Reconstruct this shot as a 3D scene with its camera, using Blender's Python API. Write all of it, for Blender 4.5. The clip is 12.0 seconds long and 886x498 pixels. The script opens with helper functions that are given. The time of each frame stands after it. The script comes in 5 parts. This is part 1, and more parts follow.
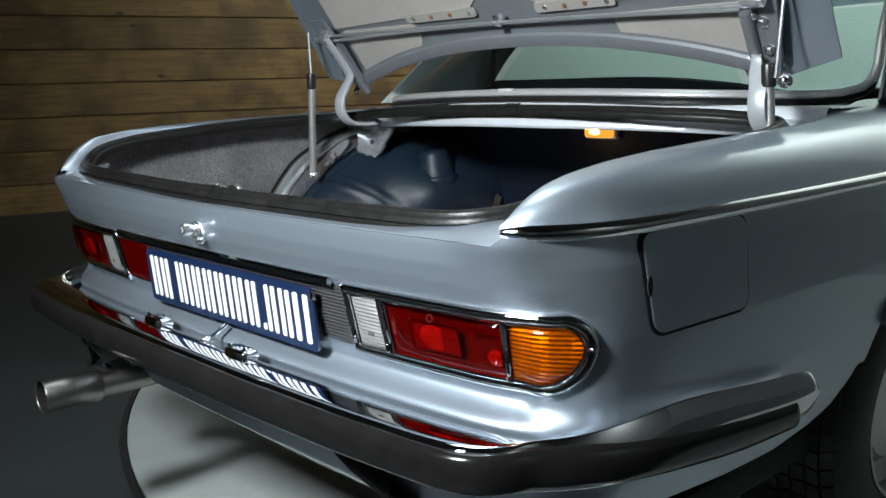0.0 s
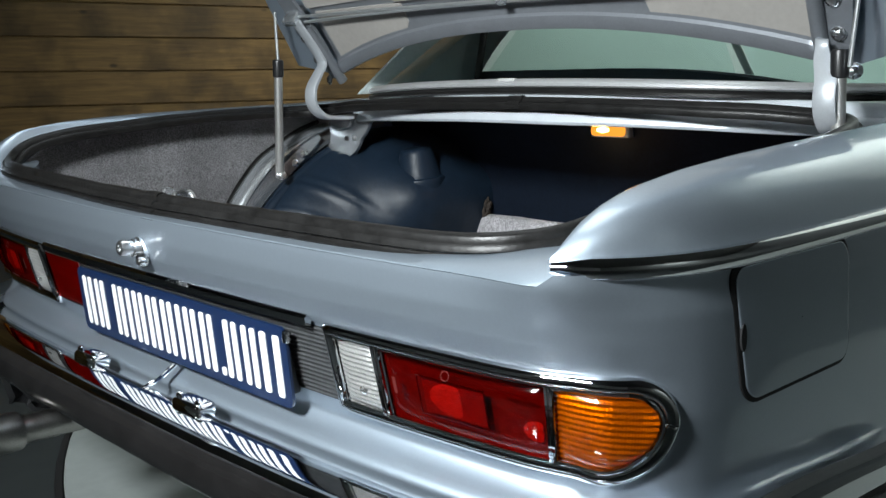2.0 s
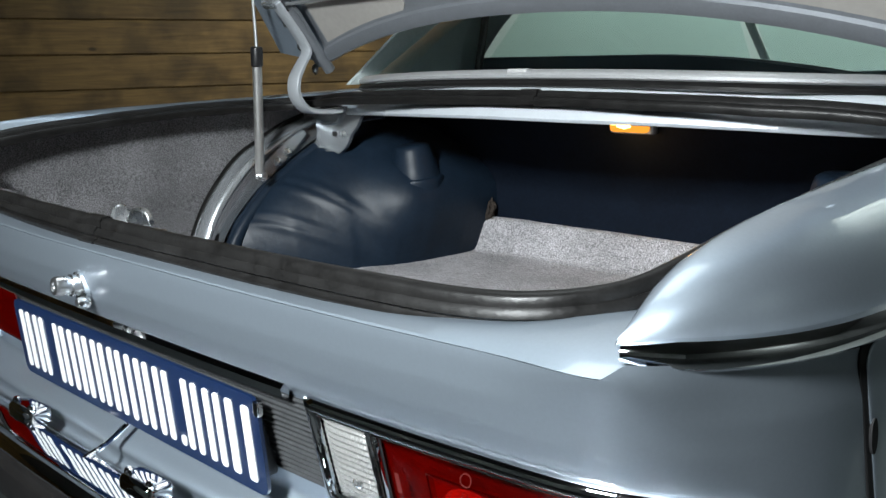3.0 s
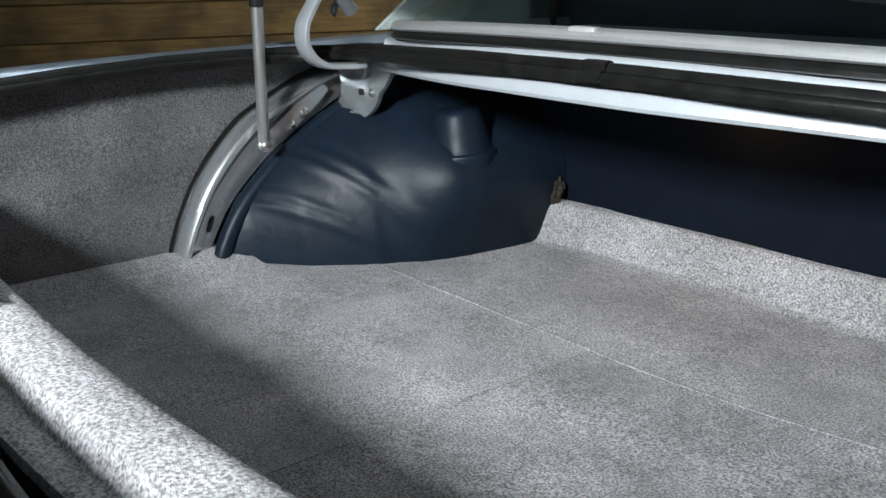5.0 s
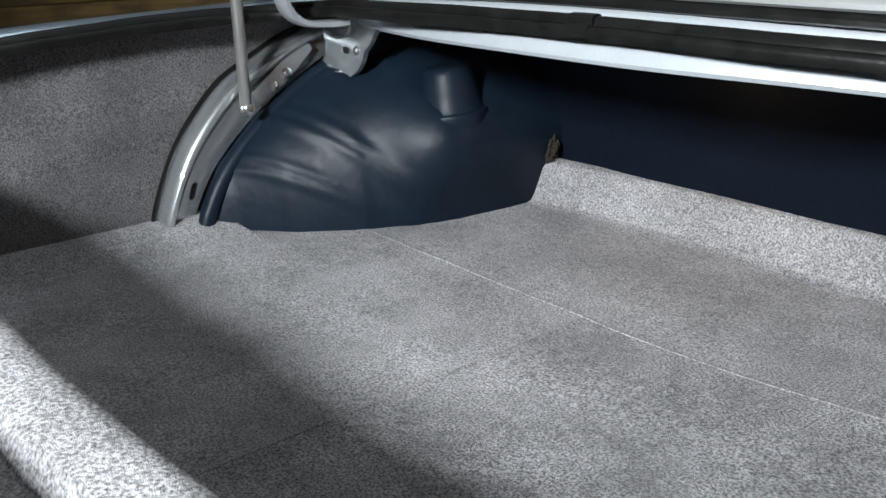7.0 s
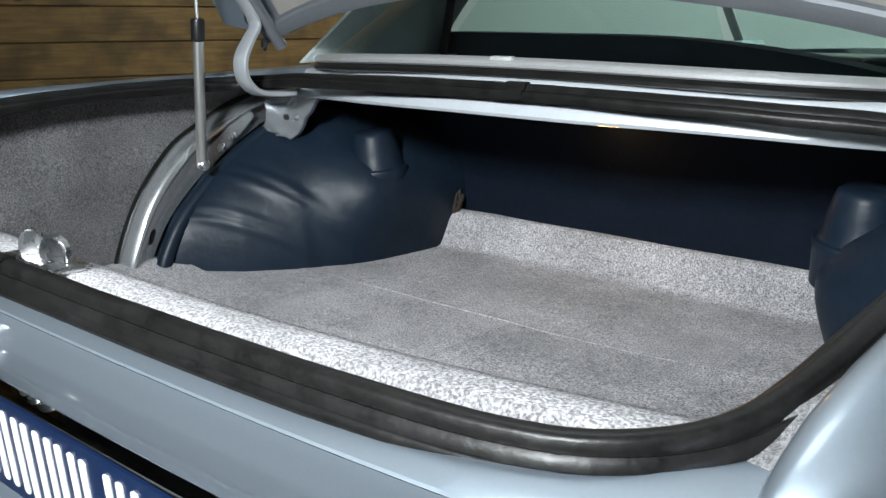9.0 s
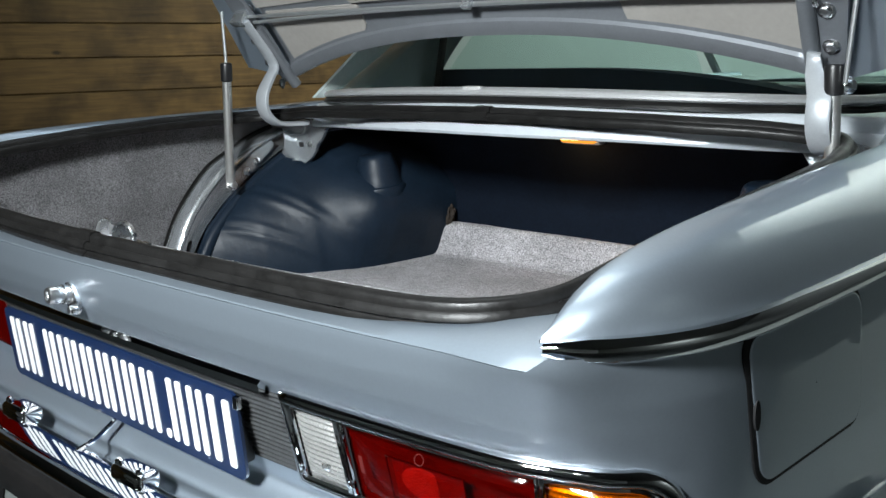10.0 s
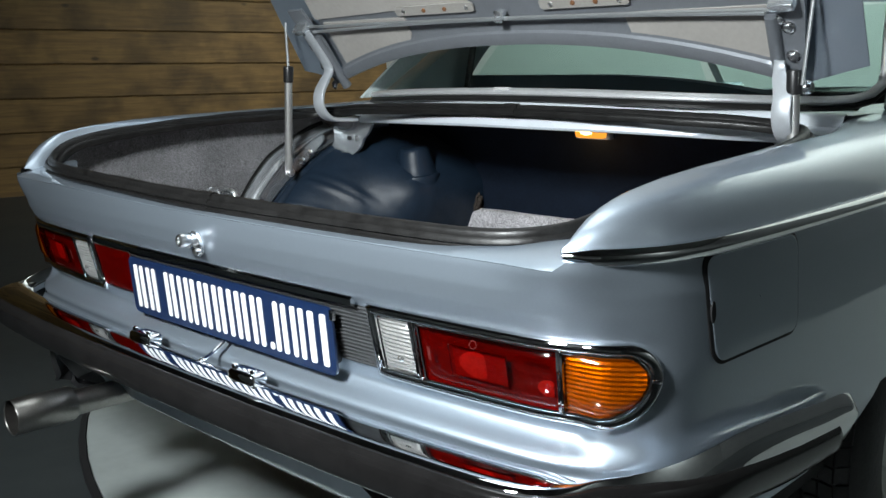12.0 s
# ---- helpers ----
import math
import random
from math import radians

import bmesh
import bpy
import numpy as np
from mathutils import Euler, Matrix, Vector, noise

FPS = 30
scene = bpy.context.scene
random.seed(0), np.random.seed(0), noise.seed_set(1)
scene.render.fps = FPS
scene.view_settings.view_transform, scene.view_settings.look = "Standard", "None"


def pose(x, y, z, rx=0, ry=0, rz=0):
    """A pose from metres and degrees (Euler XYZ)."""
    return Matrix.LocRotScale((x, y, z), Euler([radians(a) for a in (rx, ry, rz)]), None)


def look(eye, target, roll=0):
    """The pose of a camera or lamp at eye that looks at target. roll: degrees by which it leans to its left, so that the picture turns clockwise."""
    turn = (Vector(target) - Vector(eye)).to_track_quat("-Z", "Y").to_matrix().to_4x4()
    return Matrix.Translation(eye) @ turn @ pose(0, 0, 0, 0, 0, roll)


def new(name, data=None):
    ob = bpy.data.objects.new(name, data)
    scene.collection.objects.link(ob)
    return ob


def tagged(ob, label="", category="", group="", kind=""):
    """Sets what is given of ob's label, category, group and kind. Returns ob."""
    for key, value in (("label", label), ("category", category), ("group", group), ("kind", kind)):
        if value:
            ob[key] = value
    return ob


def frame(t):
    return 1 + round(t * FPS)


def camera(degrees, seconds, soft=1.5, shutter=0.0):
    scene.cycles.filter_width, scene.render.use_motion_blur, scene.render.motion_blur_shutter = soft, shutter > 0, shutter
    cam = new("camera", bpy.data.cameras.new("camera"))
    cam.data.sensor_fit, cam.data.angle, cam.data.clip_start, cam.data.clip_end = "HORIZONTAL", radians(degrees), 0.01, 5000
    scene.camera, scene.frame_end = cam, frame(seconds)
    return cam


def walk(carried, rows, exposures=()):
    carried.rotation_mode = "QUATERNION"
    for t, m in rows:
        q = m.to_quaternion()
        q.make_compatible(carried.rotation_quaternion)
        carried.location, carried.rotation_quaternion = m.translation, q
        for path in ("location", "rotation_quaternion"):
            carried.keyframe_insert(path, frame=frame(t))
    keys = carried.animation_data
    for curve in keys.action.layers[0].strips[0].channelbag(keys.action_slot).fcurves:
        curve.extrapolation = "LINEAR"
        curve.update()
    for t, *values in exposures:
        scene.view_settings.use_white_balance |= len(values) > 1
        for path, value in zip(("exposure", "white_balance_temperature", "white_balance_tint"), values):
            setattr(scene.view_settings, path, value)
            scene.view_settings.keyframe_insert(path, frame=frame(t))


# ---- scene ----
cam = camera(51.4, 12.0)
PATH = [
    (0, (1.527, -0.814, 1.036), (0.074, 0.514, 0.683), -1.6),
    (0.5, (1.479, -0.799, 1.031), (0.042, 0.547, 0.678), -1.2),
    (1, (1.414, -0.778, 1.03), (0.002, 0.593, 0.674), -0.8),
    (1.5, (1.337, -0.725, 1.027), (-0.061, 0.659, 0.665), -1.0),
    (2, (1.25, -0.644, 1.022), (-0.142, 0.745, 0.658), -0.9),
    (2.5, (1.162, -0.564, 1.025), (-0.224, 0.827, 0.645), -1.6),
    (3, (1.057, -0.482, 1.04), (-0.315, 0.916, 0.636), -1.1),
    (3.2, (1.007, -0.462, 1.06), (-0.339, 0.953, 0.633), -0.3),
    (5, (0.785, -0.057, 1.094), (-0.706, 1.14, 0.508), -0.6),
    (5.5, (0.77, -0.008, 1.087), (-0.759, 1.122, 0.468), -0.9),
    (6, (0.763, 0.025, 1.074), (-0.788, 1.114, 0.433), -1.1),
    (6.5, (0.763, 0.024, 1.075), (-0.771, 1.126, 0.418), -1.5),
    (7, (0.761, 0.0, 1.092), (-0.717, 1.164, 0.414), -1.8),
    (7.5, (0.768, -0.055, 1.091), (-0.643, 1.202, 0.436), -1.3),
    (7.7, (0.772, -0.101, 1.091), (-0.597, 1.21, 0.454), -0.6),
    (9.3, (0.936, -0.415, 1.082), (-0.324, 1.065, 0.614), 0.2),
    (9.5, (0.993, -0.457, 1.077), (-0.282, 1.019, 0.632), -0.3),
    (10, (1.148, -0.558, 1.078), (-0.172, 0.889, 0.669), -1.2),
    (10.5, (1.237, -0.639, 1.064), (-0.112, 0.788, 0.686), -1.0),
    (11, (1.289, -0.741, 1.059), (-0.051, 0.697, 0.685), -0.8),
    (11.5, (1.324, -0.806, 1.061), (-0.016, 0.631, 0.684), -0.6),
    (12, (1.348, -0.848, 1.066), (0.006, 0.584, 0.68), -0.6),
]
walk(cam, [(t, look(eye, target, roll)) for t, eye, target, roll in PATH])

# ---- light ----
scene.view_settings.exposure = 0.0
world = bpy.data.worlds.new("world")
scene.world = world
world.use_nodes = True
world.node_tree.nodes["Background"].inputs[0].default_value = (0.6, 0.75, 0.8, 1)
world.node_tree.nodes["Background"].inputs[1].default_value = 0.02


def area_lamp(name, eye, target, size_x, size_y, watts, colour, spread=180):
    data = bpy.data.lights.new(name, "AREA")
    data.shape, data.size, data.size_y, data.energy, data.color = "RECTANGLE", size_x, size_y, watts, colour
    ob = new(name, data)
    data.spread = radians(spread)
    ob.matrix_world = look(eye, target)
    return ob


area_lamp("studio_light", (0.62, -1.32, 1.76), (0.0, 0.6, 0.65), 0.30, 0.30, 40, (0.92, 0.985, 1.01), 110)


# ---- materials ----
def mat(name, colour, rough=0.5, metal=0.0, coat=0.0, vary=0.0, scale=20.0, bump=0.0, bump_scale=60.0, rough_vary=0.0, spec=0.5):
    """A principled material with colour variation at two scales, roughness variation and fine relief."""
    m = bpy.data.materials.new(name)
    m.use_nodes = True
    t = m.node_tree
    b = t.nodes["Principled BSDF"]
    b.inputs["Roughness"].default_value = rough
    b.inputs["Metallic"].default_value = metal
    b.inputs["Coat Weight"].default_value = coat
    b.inputs["Coat Roughness"].default_value = 0.045
    b.inputs["Specular IOR Level"].default_value = spec
    b.inputs["Base Color"].default_value = (*colour, 1)
    co = t.nodes.new("ShaderNodeTexCoord")
    if vary:
        n1, n2 = t.nodes.new("ShaderNodeTexNoise"), t.nodes.new("ShaderNodeTexNoise")
        n1.inputs["Scale"].default_value, n2.inputs["Scale"].default_value = scale, scale * 9
        n1.inputs["Detail"].default_value = n2.inputs["Detail"].default_value = 3
        add = t.nodes.new("ShaderNodeMath")
        add.operation = "ADD"
        t.links.new(co.outputs["Object"], n1.inputs["Vector"])
        t.links.new(co.outputs["Object"], n2.inputs["Vector"])
        t.links.new(n1.outputs["Fac"], add.inputs[0])
        t.links.new(n2.outputs["Fac"], add.inputs[1])
        r = t.nodes.new("ShaderNodeMapRange")
        r.inputs["From Min"].default_value, r.inputs["From Max"].default_value = 0.65, 1.35
        t.links.new(add.outputs[0], r.inputs["Value"])
        mix = t.nodes.new("ShaderNodeMix")
        mix.data_type = "RGBA"
        mix.inputs["A"].default_value = (*[c * (1 - vary) for c in colour], 1)
        mix.inputs["B"].default_value = (*[min(1, c * (1 + vary)) for c in colour], 1)
        t.links.new(r.outputs[0], mix.inputs["Factor"])
        t.links.new(mix.outputs["Result"], b.inputs["Base Color"])
        if rough_vary:
            rr = t.nodes.new("ShaderNodeMapRange")
            rr.inputs["To Min"].default_value, rr.inputs["To Max"].default_value = max(0.0, rough - rough_vary), min(1, rough + rough_vary)
            t.links.new(n1.outputs["Fac"], rr.inputs["Value"])
            t.links.new(rr.outputs[0], b.inputs["Roughness"])
    if bump:
        n = t.nodes.new("ShaderNodeTexNoise")
        n.inputs["Scale"].default_value, n.inputs["Detail"].default_value = bump_scale, 4
        t.links.new(co.outputs["Object"], n.inputs["Vector"])
        bp = t.nodes.new("ShaderNodeBump")
        bp.inputs["Strength"].default_value, bp.inputs["Distance"].default_value = bump, 0.01
        t.links.new(n.outputs["Fac"], bp.inputs["Height"])
        t.links.new(bp.outputs[0], b.inputs["Normal"])
    return m


def tinted(name, tint, gloss_rough=0.02, gloss=1.0, fixed=None):
    """Thin coloured glass: a tinted see-through sheet with Fresnel gloss."""
    m = bpy.data.materials.new(name)
    m.use_nodes = True
    t = m.node_tree
    t.nodes.clear()
    out = t.nodes.new("ShaderNodeOutputMaterial")
    tr, gl, fr, mx = (t.nodes.new("ShaderNode" + k) for k in ("BsdfTransparent", "BsdfGlossy", "Fresnel", "MixShader"))
    tr.inputs[0].default_value = (*tint, 1)
    gl.inputs["Roughness"].default_value = gloss_rough
    gl.inputs["Color"].default_value = (gloss, gloss, gloss, 1)
    fr.inputs["IOR"].default_value = 1.5
    if fixed is None:
        t.links.new(fr.outputs[0], mx.inputs[0])
    else:
        mx.inputs[0].default_value = fixed
    t.links.new(tr.outputs[0], mx.inputs[1])
    t.links.new(gl.outputs[0], mx.inputs[2])
    t.links.new(mx.outputs[0], out.inputs[0])
    return m


def glow(name, colour, strength):
    m = bpy.data.materials.new(name)
    m.use_nodes = True
    t = m.node_tree
    t.nodes.clear()
    out, em = t.nodes.new("ShaderNodeOutputMaterial"), t.nodes.new("ShaderNodeEmission")
    em.inputs[0].default_value, em.inputs[1].default_value = (*colour, 1), strength
    t.links.new(em.outputs[0], out.inputs[0])
    return m


def plank_material():
    """Stained timber: long grain, knots, dark blotches and a tone for each board."""
    m = bpy.data.materials.new("stained_timber")
    m.use_nodes = True
    t = m.node_tree
    b = t.nodes["Principled BSDF"]
    co, ob = t.nodes.new("ShaderNodeTexCoord"), t.nodes.new("ShaderNodeObjectInfo")
    shift = t.nodes.new("ShaderNodeVectorMath")
    shift.operation = "MULTIPLY_ADD"
    shift.inputs[1].default_value = (1, 1, 1)
    spread = t.nodes.new("ShaderNodeMath")
    spread.operation = "MULTIPLY"
    spread.inputs[1].default_value = 40
    t.links.new(ob.outputs["Random"], spread.inputs[0])
    t.links.new(co.outputs["Object"], shift.inputs[0])
    t.links.new(spread.outputs[0], shift.inputs[2])
    mp = t.nodes.new("ShaderNodeMapping")
    mp.inputs["Scale"].default_value = (0.7, 9.0, 9.0)
    t.links.new(shift.outputs[0], mp.inputs["Vector"])
    grain = t.nodes.new("ShaderNodeTexNoise")
    grain.inputs["Scale"].default_value, grain.inputs["Detail"].default_value, grain.inputs["Distortion"].default_value = 4, 6, 0.6
    t.links.new(mp.outputs[0], grain.inputs["Vector"])
    blot = t.nodes.new("ShaderNodeTexNoise")
    blot.inputs["Scale"].default_value, blot.inputs["Detail"].default_value = 2.6, 4
    t.links.new(shift.outputs[0], blot.inputs["Vector"])
    knot = t.nodes.new("ShaderNodeTexVoronoi")
    knot.inputs["Scale"].default_value = 2.4
    km = t.nodes.new("ShaderNodeMapping")
    km.inputs["Scale"].default_value = (0.75, 1.0, 1.5)
    t.links.new(shift.outputs[0], km.inputs["Vector"])
    t.links.new(km.outputs[0], knot.inputs["Vector"])
    ramp = t.nodes.new("ShaderNodeValToRGB")
    ramp.color_ramp.elements[0].position, ramp.color_ramp.elements[0].color = 0.3, (0.165, 0.094, 0.031, 1)
    ramp.color_ramp.elements[1].position, ramp.color_ramp.elements[1].color = 0.72, (0.285, 0.168, 0.054, 1)
    t.links.new(grain.outputs["Fac"], ramp.inputs[0])
    dark = t.nodes.new("ShaderNodeMapRange")
    dark.inputs["From Min"].default_value, dark.inputs["From Max"].default_value = 0.36, 0.56
    dark.inputs["To Min"].default_value, dark.inputs["To Max"].default_value = 0.50, 1.0
    t.links.new(blot.outputs["Fac"], dark.inputs["Value"])
    kr = t.nodes.new("ShaderNodeMapRange")
    kr.inputs["From Min"].default_value, kr.inputs["From Max"].default_value = 0.035, 0.085
    kr.inputs["To Min"].default_value, kr.inputs["To Max"].default_value = 0.28, 1.0
    t.links.new(knot.outputs["Distance"], kr.inputs["Value"])
    both = t.nodes.new("ShaderNodeMath")
    both.operation = "MULTIPLY"
    t.links.new(dark.outputs[0], both.inputs[0])
    t.links.new(kr.outputs[0], both.inputs[1])
    tone = t.nodes.new("ShaderNodeMapRange")
    tone.inputs["To Min"].default_value, tone.inputs["To Max"].default_value = 0.8, 1.15
    t.links.new(ob.outputs["Random"], tone.inputs["Value"])
    all3 = t.nodes.new("ShaderNodeMath")
    all3.operation = "MULTIPLY"
    t.links.new(both.outputs[0], all3.inputs[0])
    t.links.new(tone.outputs[0], all3.inputs[1])
    mul = t.nodes.new("ShaderNodeMix")
    mul.data_type, mul.blend_type = "RGBA", "MULTIPLY"
    mul.inputs["Factor"].default_value = 1
    t.links.new(ramp.outputs[0], mul.inputs["A"])
    t.links.new(all3.outputs[0], mul.inputs["B"])
    t.links.new(mul.outputs["Result"], b.inputs["Base Color"])
    b.inputs["Roughness"].default_value = 0.6
    bp = t.nodes.new("ShaderNodeBump")
    bp.inputs["Strength"].default_value, bp.inputs["Distance"].default_value = 0.3, 0.01
    t.links.new(grain.outputs["Fac"], bp.inputs["Height"])
    t.links.new(bp.outputs[0], b.inputs["Normal"])
    return m


def carpet_material(name, dark, light, tuft_scale, worn=0.66):
    """Grey cut-pile carpet: speckled tufts, brushed patches and a rough nap."""
    m = mat(name, (0.30, 0.30, 0.305), 0.95, vary=0.0, spec=0.1)
    t = m.node_tree
    b = t.nodes["Principled BSDF"]
    co = t.nodes.new("ShaderNodeTexCoord")
    tuft, patch, fleck, nap = (t.nodes.new("ShaderNodeTexNoise") for _ in range(4))
    for n, s, d in ((tuft, tuft_scale, 5), (patch, 7, 4), (fleck, 1100, 2), (nap, 70, 6)):
        n.inputs["Scale"].default_value, n.inputs["Detail"].default_value = s, d
        t.links.new(co.outputs["Object"], n.inputs["Vector"])
    ramp = t.nodes.new("ShaderNodeValToRGB")
    ramp.color_ramp.elements[0].position, ramp.color_ramp.elements[0].color = 0.37, (dark * 1.03, dark, dark * 1.05, 1)
    ramp.color_ramp.elements[1].position, ramp.color_ramp.elements[1].color = 0.63, (light * 1.025, light, light * 1.05, 1)
    t.links.new(tuft.outputs["Fac"], ramp.inputs[0])
    r = t.nodes.new("ShaderNodeMapRange")
    r.inputs["From Min"].default_value, r.inputs["From Max"].default_value = 0.56, 1.0
    r.inputs["To Min"].default_value, r.inputs["To Max"].default_value = worn, 1.25
    both = t.nodes.new("ShaderNodeMath")
    both.operation = "MULTIPLY_ADD"
    both.inputs[1].default_value = 0.55
    t.links.new(nap.outputs["Fac"], both.inputs[0])
    t.links.new(patch.outputs["Fac"], both.inputs[2])
    t.links.new(both.outputs[0], r.inputs["Value"])
    mul = t.nodes.new("ShaderNodeMix")
    mul.data_type, mul.blend_type = "RGBA", "MULTIPLY"
    mul.inputs["Factor"].default_value = 1
    t.links.new(ramp.outputs[0], mul.inputs["A"])
    t.links.new(r.outputs[0], mul.inputs["B"])
    t.links.new(mul.outputs["Result"], b.inputs["Base Color"])
    add = t.nodes.new("ShaderNodeMath")
    add.operation = "ADD"
    t.links.new(tuft.outputs["Fac"], add.inputs[0])
    t.links.new(fleck.outputs["Fac"], add.inputs[1])
    bp = t.nodes.new("ShaderNodeBump")
    bp.inputs["Strength"].default_value, bp.inputs["Distance"].default_value = 0.9, 0.004
    t.links.new(add.outputs[0], bp.inputs["Height"])
    t.links.new(bp.outputs[0], b.inputs["Normal"])
    b.inputs["Sheen Weight"].default_value = 0.3
    return m


PAINT = mat("silver_blue_paint", (0.42, 0.49, 0.565), 0.44, 0.86, coat=1.0, vary=0.03, scale=300)
# Body paint copied darker and without its coat, for the lid's inner pressings.
PAINT_SATIN = mat("darker_satin_paint", (0.20, 0.214, 0.234), 0.42, 0.5, vary=0.06, scale=25, bump=0.02, bump_scale=60)
SILVER = mat("silver_rod", (0.55, 0.57, 0.58), 0.3, 0.8)
PAINT_IN = mat("silver_inner_paint", (0.60, 0.635, 0.66), 0.27, 0.85, coat=0.5, vary=0.06, scale=30)
HINGE = mat("silver_hinge_paint", (0.50, 0.53, 0.56), 0.40, 0.45, coat=0.4, vary=0.06, scale=40)
CHROME = mat("chrome", (0.80, 0.81, 0.82), 0.035, 1.0, vary=0.03, scale=14, rough_vary=0.02)
ZINC = mat("zinc_plate", (0.62, 0.63, 0.64), 0.28, 1.0, vary=0.12, scale=60, rough_vary=0.1)
STEEL = mat("dull_steel", (0.28, 0.27, 0.255), 0.35, 1.0, vary=0.15, scale=40, rough_vary=0.1)
ALU = mat("satin_aluminium", (0.62, 0.62, 0.60), 0.38, 0.9, vary=0.06, scale=80)
RUBBER = mat("worn_rubber", (0.009, 0.0087, 0.0085), 0.36, vary=0.5, scale=35, bump=0.06, bump_scale=120, rough_vary=0.12, spec=0.22)
BLACK = mat("black_plastic", (0.012, 0.012, 0.013), 0.35, vary=0.1, scale=40)
GAP = mat("panel_gap", (0.006, 0.006, 0.007), 0.8)
VINYL = mat("navy_vinyl", (0.007, 0.0145, 0.026), 0.44, vary=0.2, scale=12, bump=0.10, bump_scale=48, rough_vary=0.10, spec=0.24)
CARPET = carpet_material("grey_carpet", 0.14, 0.68, 350)
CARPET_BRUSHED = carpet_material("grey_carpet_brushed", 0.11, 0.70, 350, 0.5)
LINING = carpet_material("dark_grey_lining_carpet", 0.07, 0.30, 380)
BOARD = mat("grey_lining_board", (0.30, 0.285, 0.265), 0.75, vary=0.07, scale=10, bump=0.05, bump_scale=250)
RED = tinted("red_lens", (0.62, 0.05, 0.035), 0.08, fixed=0.035)
AMBER = tinted("amber_lens", (0.80, 0.335, 0.014), 0.08, fixed=0.06)
CLEAR = tinted("clear_lens", (0.95, 0.95, 0.95), 0.10, fixed=0.08)
GLASS = tinted("green_tinted_glass", (0.76, 0.90, 0.87), 0.0)
GLASS_IN = tinted("green_tinted_side_glass", (0.80, 0.93, 0.90), 0.0, fixed=0.05)
REFLECTOR = mat("lamp_reflector", (0.40, 0.40, 0.39), 0.34, 0.5, vary=0.1, scale=50)
RED_BACK = mat("red_lamp_backing", (0.12, 0.11, 0.105), 0.45, vary=0.25, scale=60, bump=0.15, bump_scale=250)
BULB = mat("silvered_bulb", (0.9, 0.9, 0.88), 0.12, 0.9)
PLATE_BLUE = mat("plate_blue", (0.005, 0.015, 0.05), 0.35, coat=0.5, vary=0.08, scale=20)
PLATE_WHITE = mat("plate_white", (0.68, 0.69, 0.69), 0.4, vary=0.04, scale=30)
TYRE = mat("tyre_rubber", (0.03, 0.03, 0.031), 0.6, vary=0.25, scale=25, bump=0.2, bump_scale=90)
UNDER = mat("underbody_black", (0.012, 0.012, 0.013), 0.7, vary=0.3, scale=10)
TRIMCLOTH = mat("dark_blue_upholstery", (0.012, 0.018, 0.03), 0.6, vary=0.2, scale=15)
HEADLINER = mat("pale_headliner", (0.55, 0.56, 0.53), 0.8, vary=0.05, scale=20)
PLANK = plank_material()
FLOOR = mat("dark_grey_floor", (0.030, 0.036, 0.038), 0.55, vary=0.2, scale=1.2, bump=0.03, bump_scale=30, rough_vary=0.1)
DISC = mat("pale_grey_turntable", (0.35, 0.385, 0.375), 0.5, vary=0.08, scale=3, rough_vary=0.08)
WALLP = mat("pale_painted_wall", (0.74, 0.78, 0.75), 0.7, vary=0.03, scale=1.5, bump=0.03, bump_scale=40)
CEIL = mat("dark_ceiling", (0.10, 0.10, 0.10), 0.8, vary=0.1, scale=2)
AMBERGLOW = glow("warm_lamp_glow", (1.0, 0.36, 0.04), 1.25)
BULBGLOW = glow("bulb_glow", (1.0, 0.62, 0.22), 6.0)
SOFT = glow("softbox_glow", (0.90, 0.98, 1.0), 4.4)


# ---- mesh helpers ----
def part(name, bm, material, parent=None, label="", smooth=True, sharp=35, out=None):
    """Link a bmesh as one mesh object under a thing or a part."""
    me = bpy.data.meshes.new(name)
    bmesh.ops.recalc_face_normals(bm, faces=bm.faces[:])
    if out and sum(f.normal.dot(Vector(out)) * f.calc_area() for f in bm.faces) < 0:
        bmesh.ops.reverse_faces(bm, faces=bm.faces[:])
    bm.to_mesh(me)
    bm.free()
    me.materials.append(material)
    if smooth:
        me.polygons.foreach_set("use_smooth", [True] * len(me.polygons))
        me.set_sharp_from_angle(angle=radians(sharp))
    ob = new(name, me)
    if parent:
        ob.parent = parent
        ob.matrix_parent_inverse = parent.matrix_world.inverted()
    if label:
        ob["label"] = label
    return ob


def root(name, place, label, category, group="", kind=""):
    ob = new(name)
    ob.empty_display_size = 0.2
    ob.matrix_world = Matrix.Translation(place)
    bpy.context.view_layer.update()
    return tagged(ob, label, category, group, kind)


def spline(points, n):
    """n points at even steps on a Catmull-Rom curve through points."""
    p = [Vector(q) for q in points]
    p = [2 * p[0] - p[1], *p, 2 * p[-1] - p[-2]]
    fine = []
    for i in range(1, len(p) - 2):
        for k in range(16):
            u = k / 16
            a, b, c, d = p[i - 1], p[i], p[i + 1], p[i + 2]
            fine.append(0.5 * (2 * b + (c - a) * u + (2 * a - 5 * b + 4 * c - d) * u * u + (3 * b - a - 3 * c + d) * u ** 3))
    fine.append(p[-2])
    run = [0.0]
    for a, b in zip(fine, fine[1:]):
        run.append(run[-1] + (b - a).length)
    out = []
    for k in range(n):
        s = run[-1] * k / (n - 1)
        i = min(max(int(np.searchsorted(run, s, side="right")) - 1, 0), len(fine) - 2)
        w = (s - run[i]) / max(run[i + 1] - run[i], 1e-9)
        out.append(fine[i].lerp(fine[i + 1], w))
    return out


def lerp_table(table, x):
    xs, ys = zip(*table)
    return float(np.interp(x, xs, ys))


